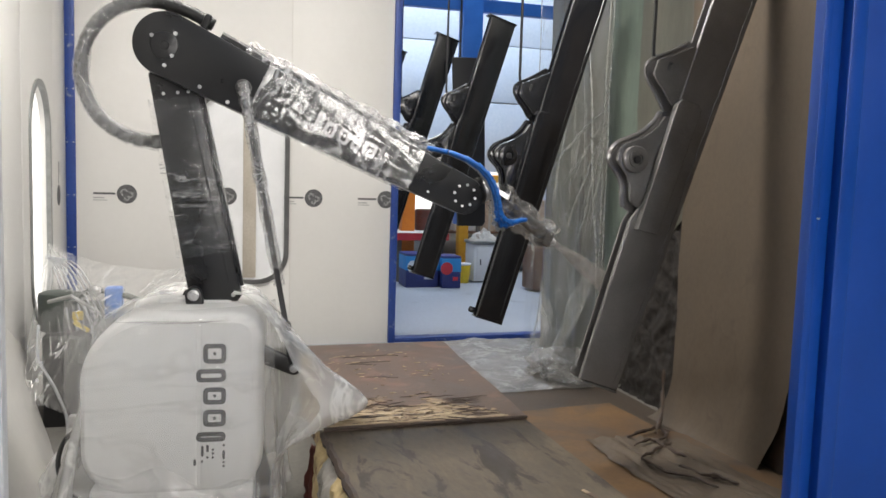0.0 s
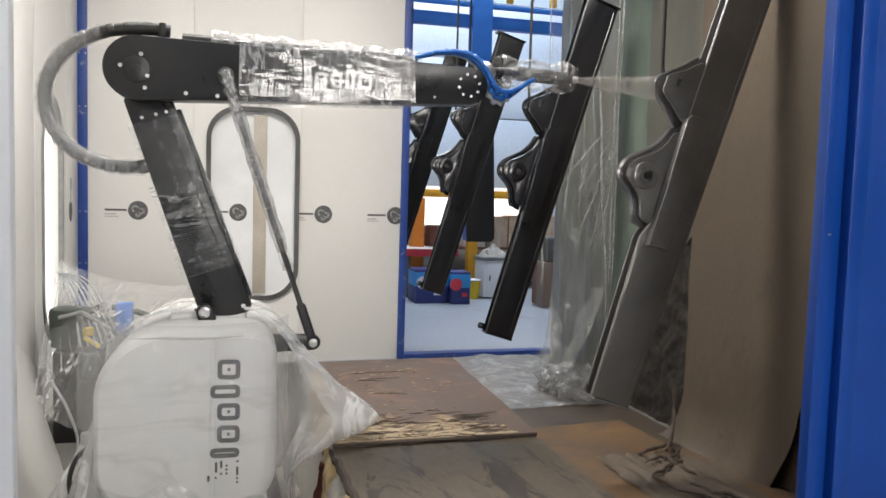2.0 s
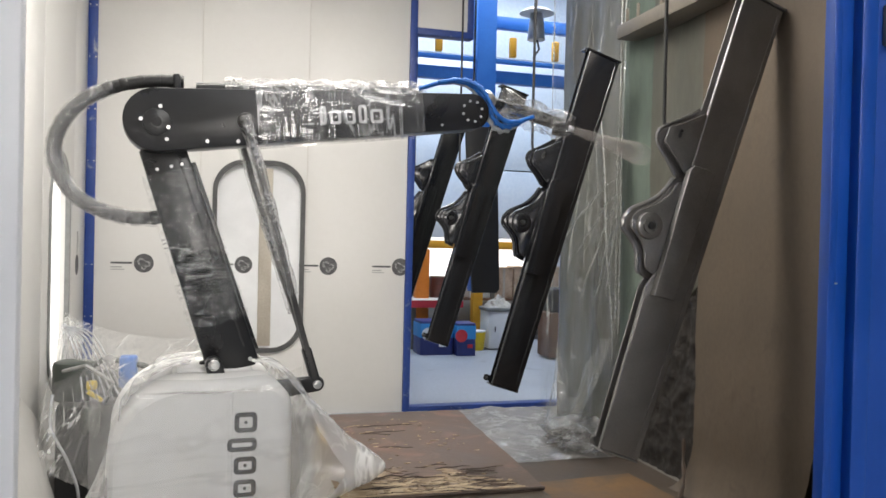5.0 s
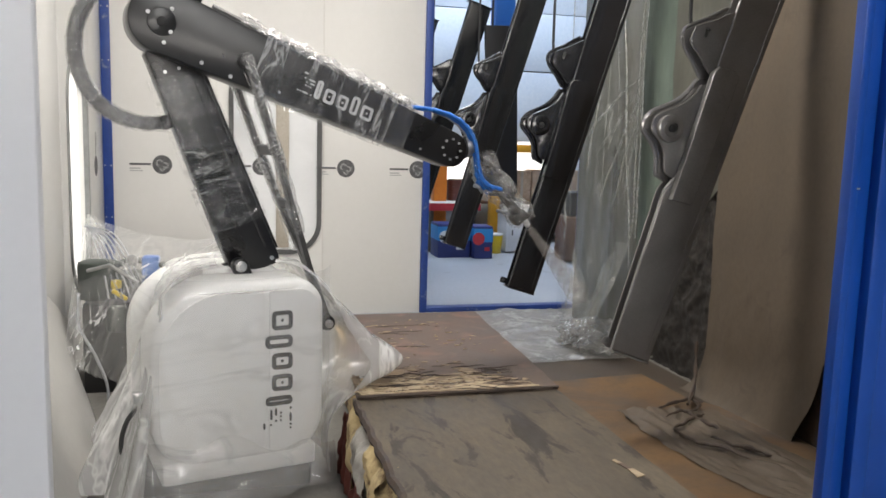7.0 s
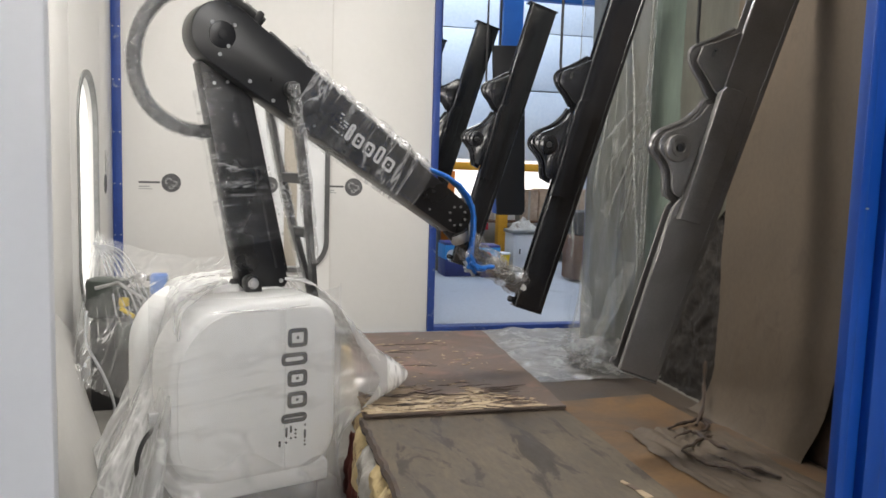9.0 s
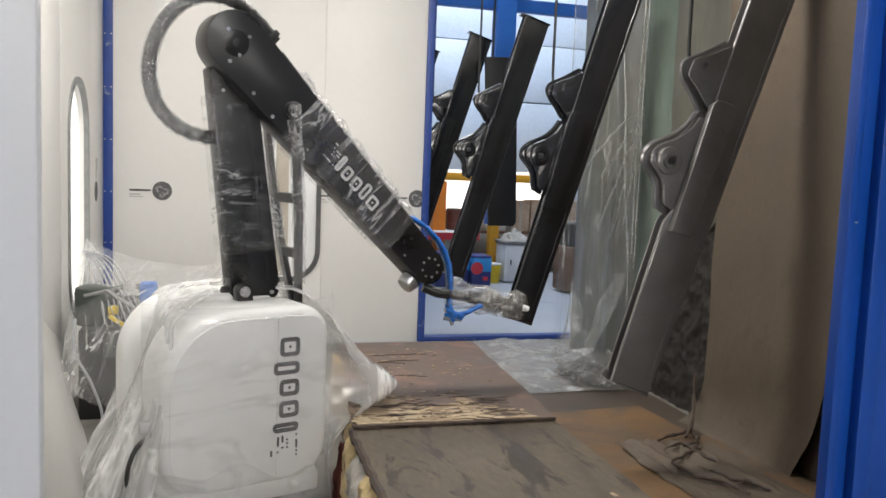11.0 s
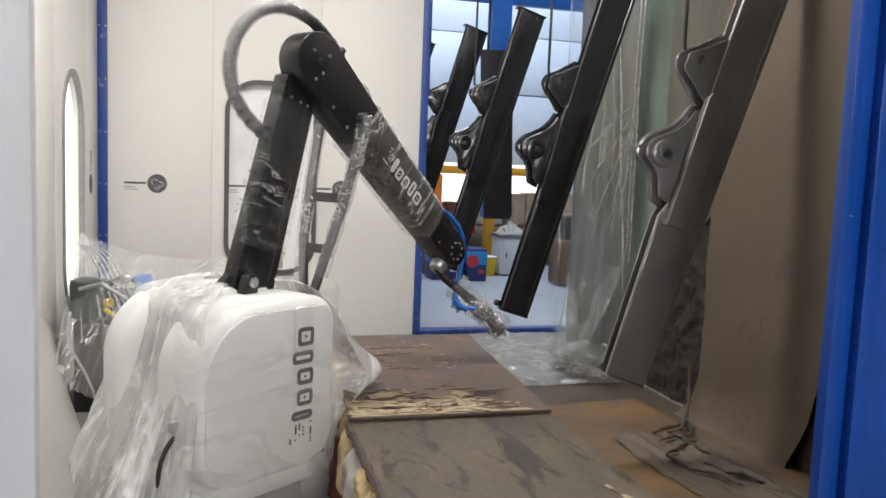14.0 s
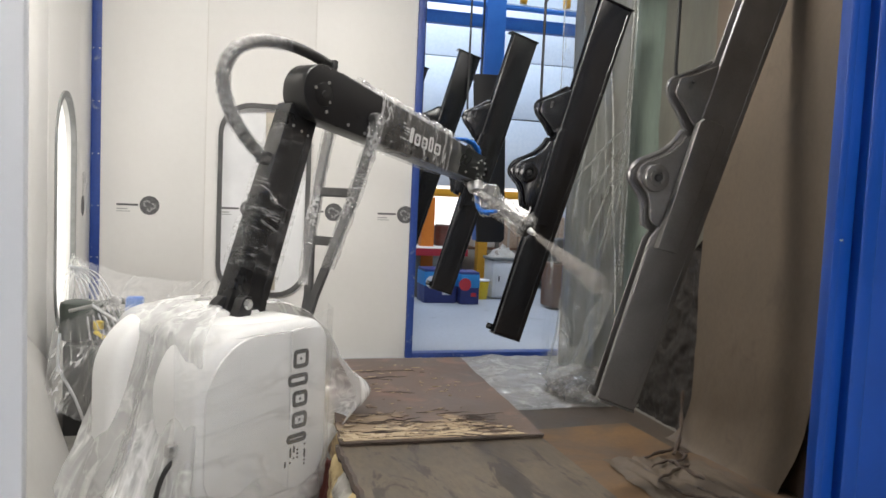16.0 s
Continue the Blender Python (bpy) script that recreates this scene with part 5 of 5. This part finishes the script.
def hose_points(p, n=SEG):
    up, lo = p["upper"], p["lower"]
    a, b = up @ Vector((0.12, -0.075, 0.172)), lo @ Vector((-0.115, -0.035, 0.70))
    da, db = up.to_3x3() @ Vector((-1, 0, 0.10)), lo.to_3x3() @ Vector((-1, 0, 0.20))
    k = 0.6
    for _ in range(14):  # the hose keeps its length
        c = bezier(a, a + da * 0.86 * k, b + db * 0.66 * k, b, n)
        k *= (HOSE_LENGTH / sum((q - p).length for p, q in zip(c, c[1:]))) ** 1.4
        k = max(0.25, min(1.3, k))
    return bezier(a, a + da * 0.86 * k, b + db * 0.66 * k, b, n)


def blue_points(p, side, n=12):
    up, g = p["upper"], p["gun"]
    a, b = up @ Vector((L2 - 0.26, -0.10 + side * 0.5, 0.12)), g @ Vector((0.33, side - 0.05, -0.030))
    da, dg = up.to_3x3() @ Vector((1, -0.15, 0.34)), g.to_3x3() @ Vector((1, 0, 0))
    return bezier(a, a + da * 0.50, b - dg * 0.36 - Vector((0.0, 0.0, 0.27 + 2.0 * side)), b, n)


def between(p, q):
    d = q - p
    return Matrix.Translation((p + q) / 2) @ d.to_track_quat("Z", "Y").to_matrix().to_4x4()


hose_parts, blue_parts = [], []
for _k in range(SEG):
    hose_parts.append(part("hose_link", link_mesh("hose_link", 0.028, 0.105), M_HOSE, robot, smooth=True))
    if _k > 3:
        part("hose_wrap", sleeve(-0.055, 0.055, lambda x, a: 0.0305, 8, 14, 0.006, 90 + _k * 0.7, 20), M_FILM_HOSE, hose_parts[-1]).matrix_basis = pose(0, 0, 0, 0, 90, 0)
BLUES = ((-0.012, M_BLUE_HOSE), (0.016, M_BLUE_HOSE), (0.040, M_GREY_HOSE))
for _s, _mat in BLUES:
    blue_parts.append([part("air_hose_link", link_mesh("air_hose_link", 0.0105, 0.098, 8, False), _mat, robot, smooth=True) for _k in range(12)])


# ---- spray mist: small soft pieces carried from the nozzle to the beam ----
def mist_mat():
    m, nt, b, out = node_mat("paint_mist")
    b.inputs["Base Color"].default_value = (0.46, 0.43, 0.40, 1)
    b.inputs["Roughness"].default_value = 0.9
    tr, mx = nt.nodes.new("ShaderNodeBsdfTransparent"), nt.nodes.new("ShaderNodeMixShader")
    n = noise_tex(nt, coords(nt), 9, 3, 0.6)
    rr = nt.nodes.new("ShaderNodeMapRange")
    rr.inputs[1].default_value, rr.inputs[2].default_value, rr.inputs[3].default_value, rr.inputs[4].default_value = 0.25, 0.75, 0.06, 0.20
    nt.links.new(n, rr.inputs[0])
    nt.links.new(rr.outputs[0], mx.inputs[0])
    nt.links.new(tr.outputs[0], mx.inputs[1])
    nt.links.new(b.outputs[0], mx.inputs[2])
    nt.links.new(mx.outputs[0], out.inputs[0])
    return m


M_MIST = mist_mat()
MIST = []
mist = thing("paint_mist", "thin grey mist of paint leaving the spray gun", "spray mist", Matrix.Translation(BASE), kind="stuff")
for _k in range(9):
    _r = 0.016 + 0.0060 * _k
    _bm = bmesh.new()
    bmesh.ops.create_icosphere(_bm, subdivisions=2, radius=1.0, matrix=Matrix.Diagonal((0.085, _r, _r, 1)))
    for _v in _bm.verts:
        _v.co *= 1 + 0.12 * fbm(_k, _v.co.x * 20, _v.co.y * 20 + _v.co.z * 15, 1.0)
    MIST.append(part("mist_puff", _bm, M_MIST, mist, smooth=True))


def spraying(t):
    return t <= 7.3 or t >= 15.6


# ---- white sheet added to carry the side wall down to the floor ----
def wall_foot(u, v):
    y = 2.55 + 2.95 * u
    foot = -0.585 - 0.375 * max(0.0, (u - 0.40) / 0.60) ** 1.5
    k = v
    high = 0.92 - 0.60 * max(0.0, min(1.0, (y - 4.2) / 1.3))
    return (LEFT + 0.006 + (foot - LEFT) * k + 0.010 * fbm(111, u * 4, v, 2) * v, y, 0.012 + high * (1 - v))


setting("wall_foot_filler", sheet(wall_foot, 40, 24), M_SHEET_SHADED, "white sheet added to carry the side wall down, wall shade in its grey", "sheet", True)

# ---- pump unit under a clear tent behind the robot ----
pump = thing("paint_pump", "grey paint pump unit with yellow and blue valves", "pump", pose(-0.62, 5.30, 0))
part("cabinet", box((0.42, 0.5, 0.55), (0.0, 0.0, 0.275), 0.02), M_BLACK_DULL, pump)
part("motor", cyl(0.085, 0.26, pose(0.05, 0, 0.63) @ ALONG_X, 20, bevel=0.02), M_PUMP, pump)
part("tank", cyl(0.12, 0.24, pose(-0.14, -0.05, 0.66), 20, bevel=0.03), M_PUMP, pump)
part("regulator", box((0.10, 0.10, 0.19), (0.17, -0.12, 0.72), 0.015), M_BLUE_HALL, pump, "blue pressure regulator")
part("valve_knob", cyl(0.03, 0.05, pose(-0.02, -0.22, 0.66), 12, bevel=0.008), M_YELLOWPLASTIC, pump, "yellow valve knob")
part("valve_lever", box((0.10, 0.02, 0.025), (0.0, -0.24, 0.60), 0.006, (0, 35, 0)), M_YELLOWPLASTIC, pump, "yellow valve lever")
part("pipe", sweep([(-0.1, -0.1, 0.72), (0.05, -0.12, 0.80), (0.25, -0.15, 0.76), (0.42, -0.2, 0.70)], 0.018, 8), M_PUMP, pump)
part("pipe", sweep([(0.05, -0.2, 0.55), (0.10, -0.25, 0.68), (-0.05, -0.25, 0.78), (-0.18, -0.2, 0.74)], 0.012, 8), M_STEEL, pump)

for _k in range(7):
    part("clear_tube", sweep(spline([(-0.30, 0.62 - 0.02 * _k, 0.93), (-0.20 + 0.02 * _k, 0.25, 0.84 + 0.01 * _k), (-0.10 + 0.035 * _k, -0.12, 0.72 - 0.01 * _k), (-0.06 + 0.04 * _k, -0.25, 0.58)], 5), 0.006, 6), M_GREY_HOSE, pump, "pale thin paint tube", smooth=True)
part("filter_bowl", cyl(0.055, 0.16, pose(-0.02, -0.23, 0.46), 16, bevel=0.02), M_PUMP, pump)
part("gauge", cyl(0.035, 0.03, pose(0.07, -0.20, 0.80) @ ALONG_Y, 18, bevel=0.004), M_STEEL, pump, "small round pressure gauge")
part("supply_hose", sweep(spline([(-0.22, -0.28, 0.62), (-0.21, -0.36, 0.45), (-0.12, -0.40, 0.28), (-0.06, -0.42, 0.12), (-0.05, -0.44, 0.02)], 5), 0.008, 8), M_GREY_HOSE, pump, "pale supply hose", smooth=True)


def tent(u, v):
    a, b = Vector((-0.945, 6.10, 0.99)), Vector((0.02, 4.50, 1.02))
    p = a.lerp(b, u)
    p.z -= 0.07 * math.sin(math.pi * u) ** 0.8
    q = Vector((-0.90, 4.75, 0.28)).lerp(Vector((-0.50, 4.25, 0.30)), u)
    r = p.lerp(q, v)
    f = 0.055 * abs(math.sin(u * 17 + 2.0 * v + 2 * math.sin(u * 6))) + 0.03 * abs(math.sin(u * 39 + v)) + 0.05 * fbm(101, u * 2, v * 2, 2.0)
    return (r.x + f * 0.4, r.y - f - 0.15 * math.sin(math.pi * v), r.z - 0.03 * f + 0.03 * math.sin(math.pi * v))


_tent = thing("plastic_tent", "clear plastic film draped over the pump unit", "plastic film")
for _a, _b in ((0.0, 0.5), (0.48, 1.0)):
    part("film_sheet", sheet(lambda u, v, a=_a, b=_b: tent(a + (b - a) * u, v), 46, 40), M_TENT, _tent, smooth=True)
for _k in range(9):
    _q = Vector((-0.90 + 0.075 * _k, 5.0 - 0.07 * _k, 0.42 + 0.03 * _k))
    _p = Vector((-0.94, 6.08, 0.985))
    part("crease", sweep([_p.lerp(_q, i / 10) + Vector((0, -0.06 * math.sin(math.pi * i / 10), 0.01 * math.sin(i + _k))) for i in range(11)], [0.002 + 0.003 * abs(fbm(_k, i, 4, 0.5)) for i in range(11)], 5), M_CREASE, _tent, smooth=True)

# ---- the hall beyond the doorway ----
_hw = new("hall_wall_north")
tagged(_hw, "pale blue sectional hall wall with horizontal seams", "wall", kind="structure")
for _k, (_a, _b) in enumerate(((1.60, 2.72), (2.74, 3.65), (3.663, 4.57), (4.583, 6.0))):
    part("section", span(-8, 12, 12.6, 12.7, _a, _b, 0.006), M_HALL_WALL, _hw)
part("seam_backing", span(-8, 12, 12.66, 12.72, 1.6, 6), M_RUBBER_HOLE, _hw)
part("lower_wall", span(-8, 3.3, 12.6, 12.7, 0, 1.6), M_HALL_WALL, _hw)
part("lower_wall", span(5.6, 12, 12.6, 12.7, 0, 1.6), M_HALL_WALL, _hw)
_w3 = new("window_3")
tagged(_w3, "wide bright opening in the far hall wall", "window", kind="structure")
part("bright_pane", span(3.3, 5.6, 12.68, 12.72, 0.9, 1.6), M_BACKWINDOW, _w3)
part("apron", span(3.3, 5.6, 12.62, 12.70, 0, 0.9, 0.006), M_HALL_NEAR, _w3)
_yb = thing("yellow_beam", "long horizontal yellow steel beam", "beam", kind="structure")
part("flange", span(1.5, 7.5, 11.9, 12.1, 1.43, 1.55, 0.01), M_YELLOW, _yb)


def post(name, x, y, h, w, mat, label):
    t = thing(name, label, "post")
    part("shaft", box((w, w, h), (x, y, h / 2), 0.01), mat, t)
    part("foot_plate", box((w * 1.8, w * 1.8, 0.02), (x, y, 0.01), 0.004), mat, t)
    return t


post("orange_post", 2.98, 11.4, 1.42, 0.19, M_ORANGE, "orange painted steel post standing under the beam")
post("yellow_post", 3.90, 11.6, 1.43, 0.15, M_YELLOW, "yellow painted steel post standing under the beam")


def carton(name, x, y, w, d, h, mats, label):
    t = thing(name, label, "carton")
    part("box_body", box((w, d, h), (x, y, h / 2), 0.008), mats[0], t)
    part("upper_band", box((w + 0.006, d + 0.006, h * 0.42), (x, y, h * 0.72), 0.006), mats[1], t)
    part("round_print", cyl(0.085, 0.006, pose(x - w * 0.28, y - d / 2 - 0.004, h * 0.62) @ ALONG_Y, 20), mats[2], t)
    part("print_bar", box((w * 0.28, 0.006, 0.05), (x + w * 0.2, y - d / 2 - 0.006, h * 0.30), 0.002), mats[3], t)
    return t


carton("printed_carton", 2.98, 10.7, 0.46, 0.4, 0.46, (M_NAVY, M_SKYBLUE, M_WHITE, M_WHITE), "navy and light blue printed carton on the floor")
carton("printed_carton", 3.36, 10.55, 0.26, 0.34, 0.44, (M_NAVY, M_SKYBLUE, M_RED, M_RED), "blue printed carton with red mark on the floor")
_cb = thing("metal_cabinet", "small white metal cabinet with a dark handle", "cabinet")
part("body", span(3.86, 4.30, 10.9, 11.3, 0.02, 0.55, 0.01), M_WHITE, _cb)
part("door", span(3.90, 4.28, 10.885, 10.90, 0.05, 0.52, 0.006), M_WHITE, _cb)
part("handle", box((0.015, 0.02, 0.08), (3.95, 10.875, 0.30), 0.004), M_RUBBER_HOLE, _cb)
part("tray", span(3.84, 4.36, 10.88, 11.32, 0.55, 0.60, 0.01), M_GREYMACHINE, _cb)
_cs = thing("cardboard_box", "plain brown cardboard box standing on the hall floor", "box")
part("body", span(4.62, 5.0, 10.5, 10.85, 0.0, 0.22, 0.006), M_CARTON, _cs)
part("flap", box((0.36, 0.14, 0.008), (4.81, 10.46, 0.20), 0.002, (-28, 0, 0)), M_CARTON, _cs)
_sh = thing("storage_rack", "rack loaded with brown cardboard boxes and bags", "rack")
part("shelf", span(3.0, 5.6, 12.05, 12.55, 0.62, 0.66, 0.006), M_DARKWOOD, _sh)
for _k, (_x, _w, _h, _mt) in enumerate(((3.25, 0.34, 0.30, M_DARKWOOD), (3.62, 0.26, 0.30, M_CARTON), (4.14, 0.40, 0.34, M_PANEL), (4.52, 0.30, 0.48, M_TANBOX), (4.84, 0.30, 0.50, M_TANBOX), (5.18, 0.34, 0.42, M_CARTON), (5.48, 0.2, 0.5, M_TANBOX))):
    part("stored_box", box((_w, 0.36, _h), (_x, 12.28, 0.66 + _h / 2), 0.012), _mt, _sh)
    part("tape_strip", span(_x - 0.02, _x + 0.02, 12.094, 12.099, 0.67, 0.65 + _h), M_BEIGE_STRIP, _sh)
for _x in (3.02, 4.32, 5.58):
    part("upright", span(_x - 0.03, _x + 0.03, 12.04, 12.10, 0.0, 1.30, 0.004), M_BROWN_STEEL, _sh)
part("lower_shelf", span(3.0, 5.6, 12.05, 12.55, 0.16, 0.20, 0.006), M_DARKWOOD, _sh)
for _x, _w, _h, _mt in ((3.5, 0.5, 0.30, M_GREYMACHINE), (4.45, 0.4, 0.34, M_DARKWOOD), (4.95, 0.42, 0.30, M_CARTON)):
    part("stored_box", box((_w, 0.36, _h), (_x, 12.28, 0.20 + _h / 2), 0.012), _mt, _sh)
_bn = thing("steel_drum", "dark red steel drum with ribs standing on a bench", "drum")
part("shell", cyl(0.125, 0.30, pose(3.26, 11.5, 0.862), 24, bevel=0.01), M_DRUM, _bn)
for _z in (0.80, 0.92):
    part("rib", cyl(0.130, 0.014, pose(3.26, 11.5, _z), 24, bevel=0.004), M_DRUM, _bn)
part("lid", cyl(0.118, 0.012, pose(3.26, 11.5, 1.018), 24, bevel=0.003), M_BROWN_STEEL, _bn)
_wb = thing("work_bench", "pale bench with red-stained edge under the steel drum", "bench")
part("top", span(2.72, 3.50, 11.0, 11.75, 0.655, 0.71, 0.006), M_PANEL, _wb)
part("stained_edge", span(2.72, 3.50, 10.992, 10.999, 0.60, 0.70), M_RED, _wb, "red-stained front edge")
for _x in (2.80, 3.42):
    part("leg", span(_x - 0.03, _x + 0.03, 11.62, 11.68, 0.0, 0.655, 0.004), M_BROWN_STEEL, _wb)
    part("leg", span(_x - 0.03, _x + 0.03, 11.08, 11.14, 0.0, 0.655, 0.004), M_BROWN_STEEL, _wb)
_pb = thing("paint_bucket", "yellow plastic paint bucket standing beside the cabinet", "bucket")
part("shell", cyl(0.10, 0.26, pose(3.70, 10.95, 0.13), 20, 0.125, bevel=0.008), M_YELLOWPLASTIC, _pb)
part("lid", cyl(0.130, 0.02, pose(3.70, 10.95, 0.27), 20, bevel=0.005), M_WHITE, _pb)
_rg = thing("rag_heap", "heap of grey rags lying on the cabinet", "rags")
part("cloth_fold", sheet(lambda u, v: (3.87 + 0.40 * u, 10.92 + 0.34 * v, 0.605 + 0.13 * math.sin(math.pi * u) * math.sin(math.pi * v) * (1 + 0.9 * fbm(121, u * 2, v * 2, 2.4))), 24, 20), M_FLAP_GREY, _rg, smooth=True)
_db = thing("dark_machine", "dark brown machine standing at the side of the hall", "machine")
part("body", span(4.35, 4.95, 9.9, 10.3, 0.02, 0.62, 0.03), M_DARKWOOD, _db)
part("cover", span(4.38, 4.92, 9.92, 10.28, 0.62, 0.95, 0.05), M_BLACK_DULL, _db)
_bf = thing("blue_framework", "blue steel hall framework with orange hangers", "framework", kind="structure")
part("column", span(3.26, 3.52, 9.9, 10.1, 0.9, 6.0, 0.008), M_BLUE_HALL, _bf)
part("column", span(2.38, 2.46, 9.95, 10.05, 3.5, 6.0, 0.008), M_BLUE_HALL, _bf)
part("crossbar", span(1.0, 6.0, 9.96, 10.08, 3.62, 3.78, 0.01), M_BLUE_HALL, _bf)
part("crossbar", span(1.0, 6.0, 9.90, 9.95, 3.86, 3.92, 0.006), M_BLUE_HALL, _bf)
part("crossbar", span(1.0, 6.0, 10.4, 10.5, 4.45, 4.62, 0.01), M_BLUE_HALL, _bf)
for _x in (2.75, 3.75, 4.35):
    part("hanger", box((0.09, 0.07, 0.26), (_x, 9.92, 4.08), 0.015), M_YELLOW, _bf)
_hl = thing("hanging_lamp", "white hanging hall lamp with wires", "lamp")
part("lamp_disc", cyl(0.20, 0.05, pose(3.45, 8.4, 4.12), 24, 0.12, bevel=0.01), M_WHITE, _hl)
part("drop_rod", sweep([(3.45, 8.4, 4.1), (3.45, 8.4, 6.0)], 0.012, 6), M_STEEL, _hl)
part("lamp_body", cyl(0.10, 0.30, pose(3.45, 8.4, 3.95), 16, 0.07, bevel=0.01), M_STEEL, _hl)
part("wire", sweep([(3.45, 8.4, 3.85), (3.48, 8.38, 3.70), (3.42, 8.40, 3.60)], 0.012, 6), M_RUBBER_HOLE, _hl)


# ---- all that moves ----
def motions():
    rows = {t: robot_poses(t) for t in TIMES}
    for ob, key in ((turret, "turret"), (lower_arm, "lower"), (upper_arm, "upper"), (crank, "crank"), (link, "link"), (wrist, "wrist"), (gun, "gun")):
        walk(ob, [(t, rows[t][key]) for t in TIMES])
    hp = {t: hose_points(rows[t]) for t in TIMES}
    for k, ob in enumerate(hose_parts):
        walk(ob, [(t, between(hp[t][k], hp[t][k + 1])) for t in TIMES])
    for (side, _), obs in zip(BLUES, blue_parts):
        bp = {t: blue_points(rows[t], side) for t in TIMES}
        for k, ob in enumerate(obs):
            walk(ob, [(t, between(bp[t][k], bp[t][k + 1])) for t in TIMES])
    for k, ob in enumerate(MIST):
        out = lambda t: 0.62 + 0.058 * k + 0.02 * math.sin(7 * t + k)
        walk(ob, [(t, rows[t]["gun"] @ pose(out(t) if spraying(t) else 0.40, 0, 0)) for t in TIMES])
    for ob, amp, ph in ((BEAMS[0], 0.22, 0.4),):
        m = ob.matrix_basis.copy()
        pin = m @ Vector((-0.45, 0.08, 1.80))
        walk(ob, [(t, Matrix.Translation(pin) @ pose(0, 0, 0, 0, amp * math.sin(2.1 * t + ph), 0) @ Matrix.Translation(-pin) @ m) for t in TIMES])


motions()
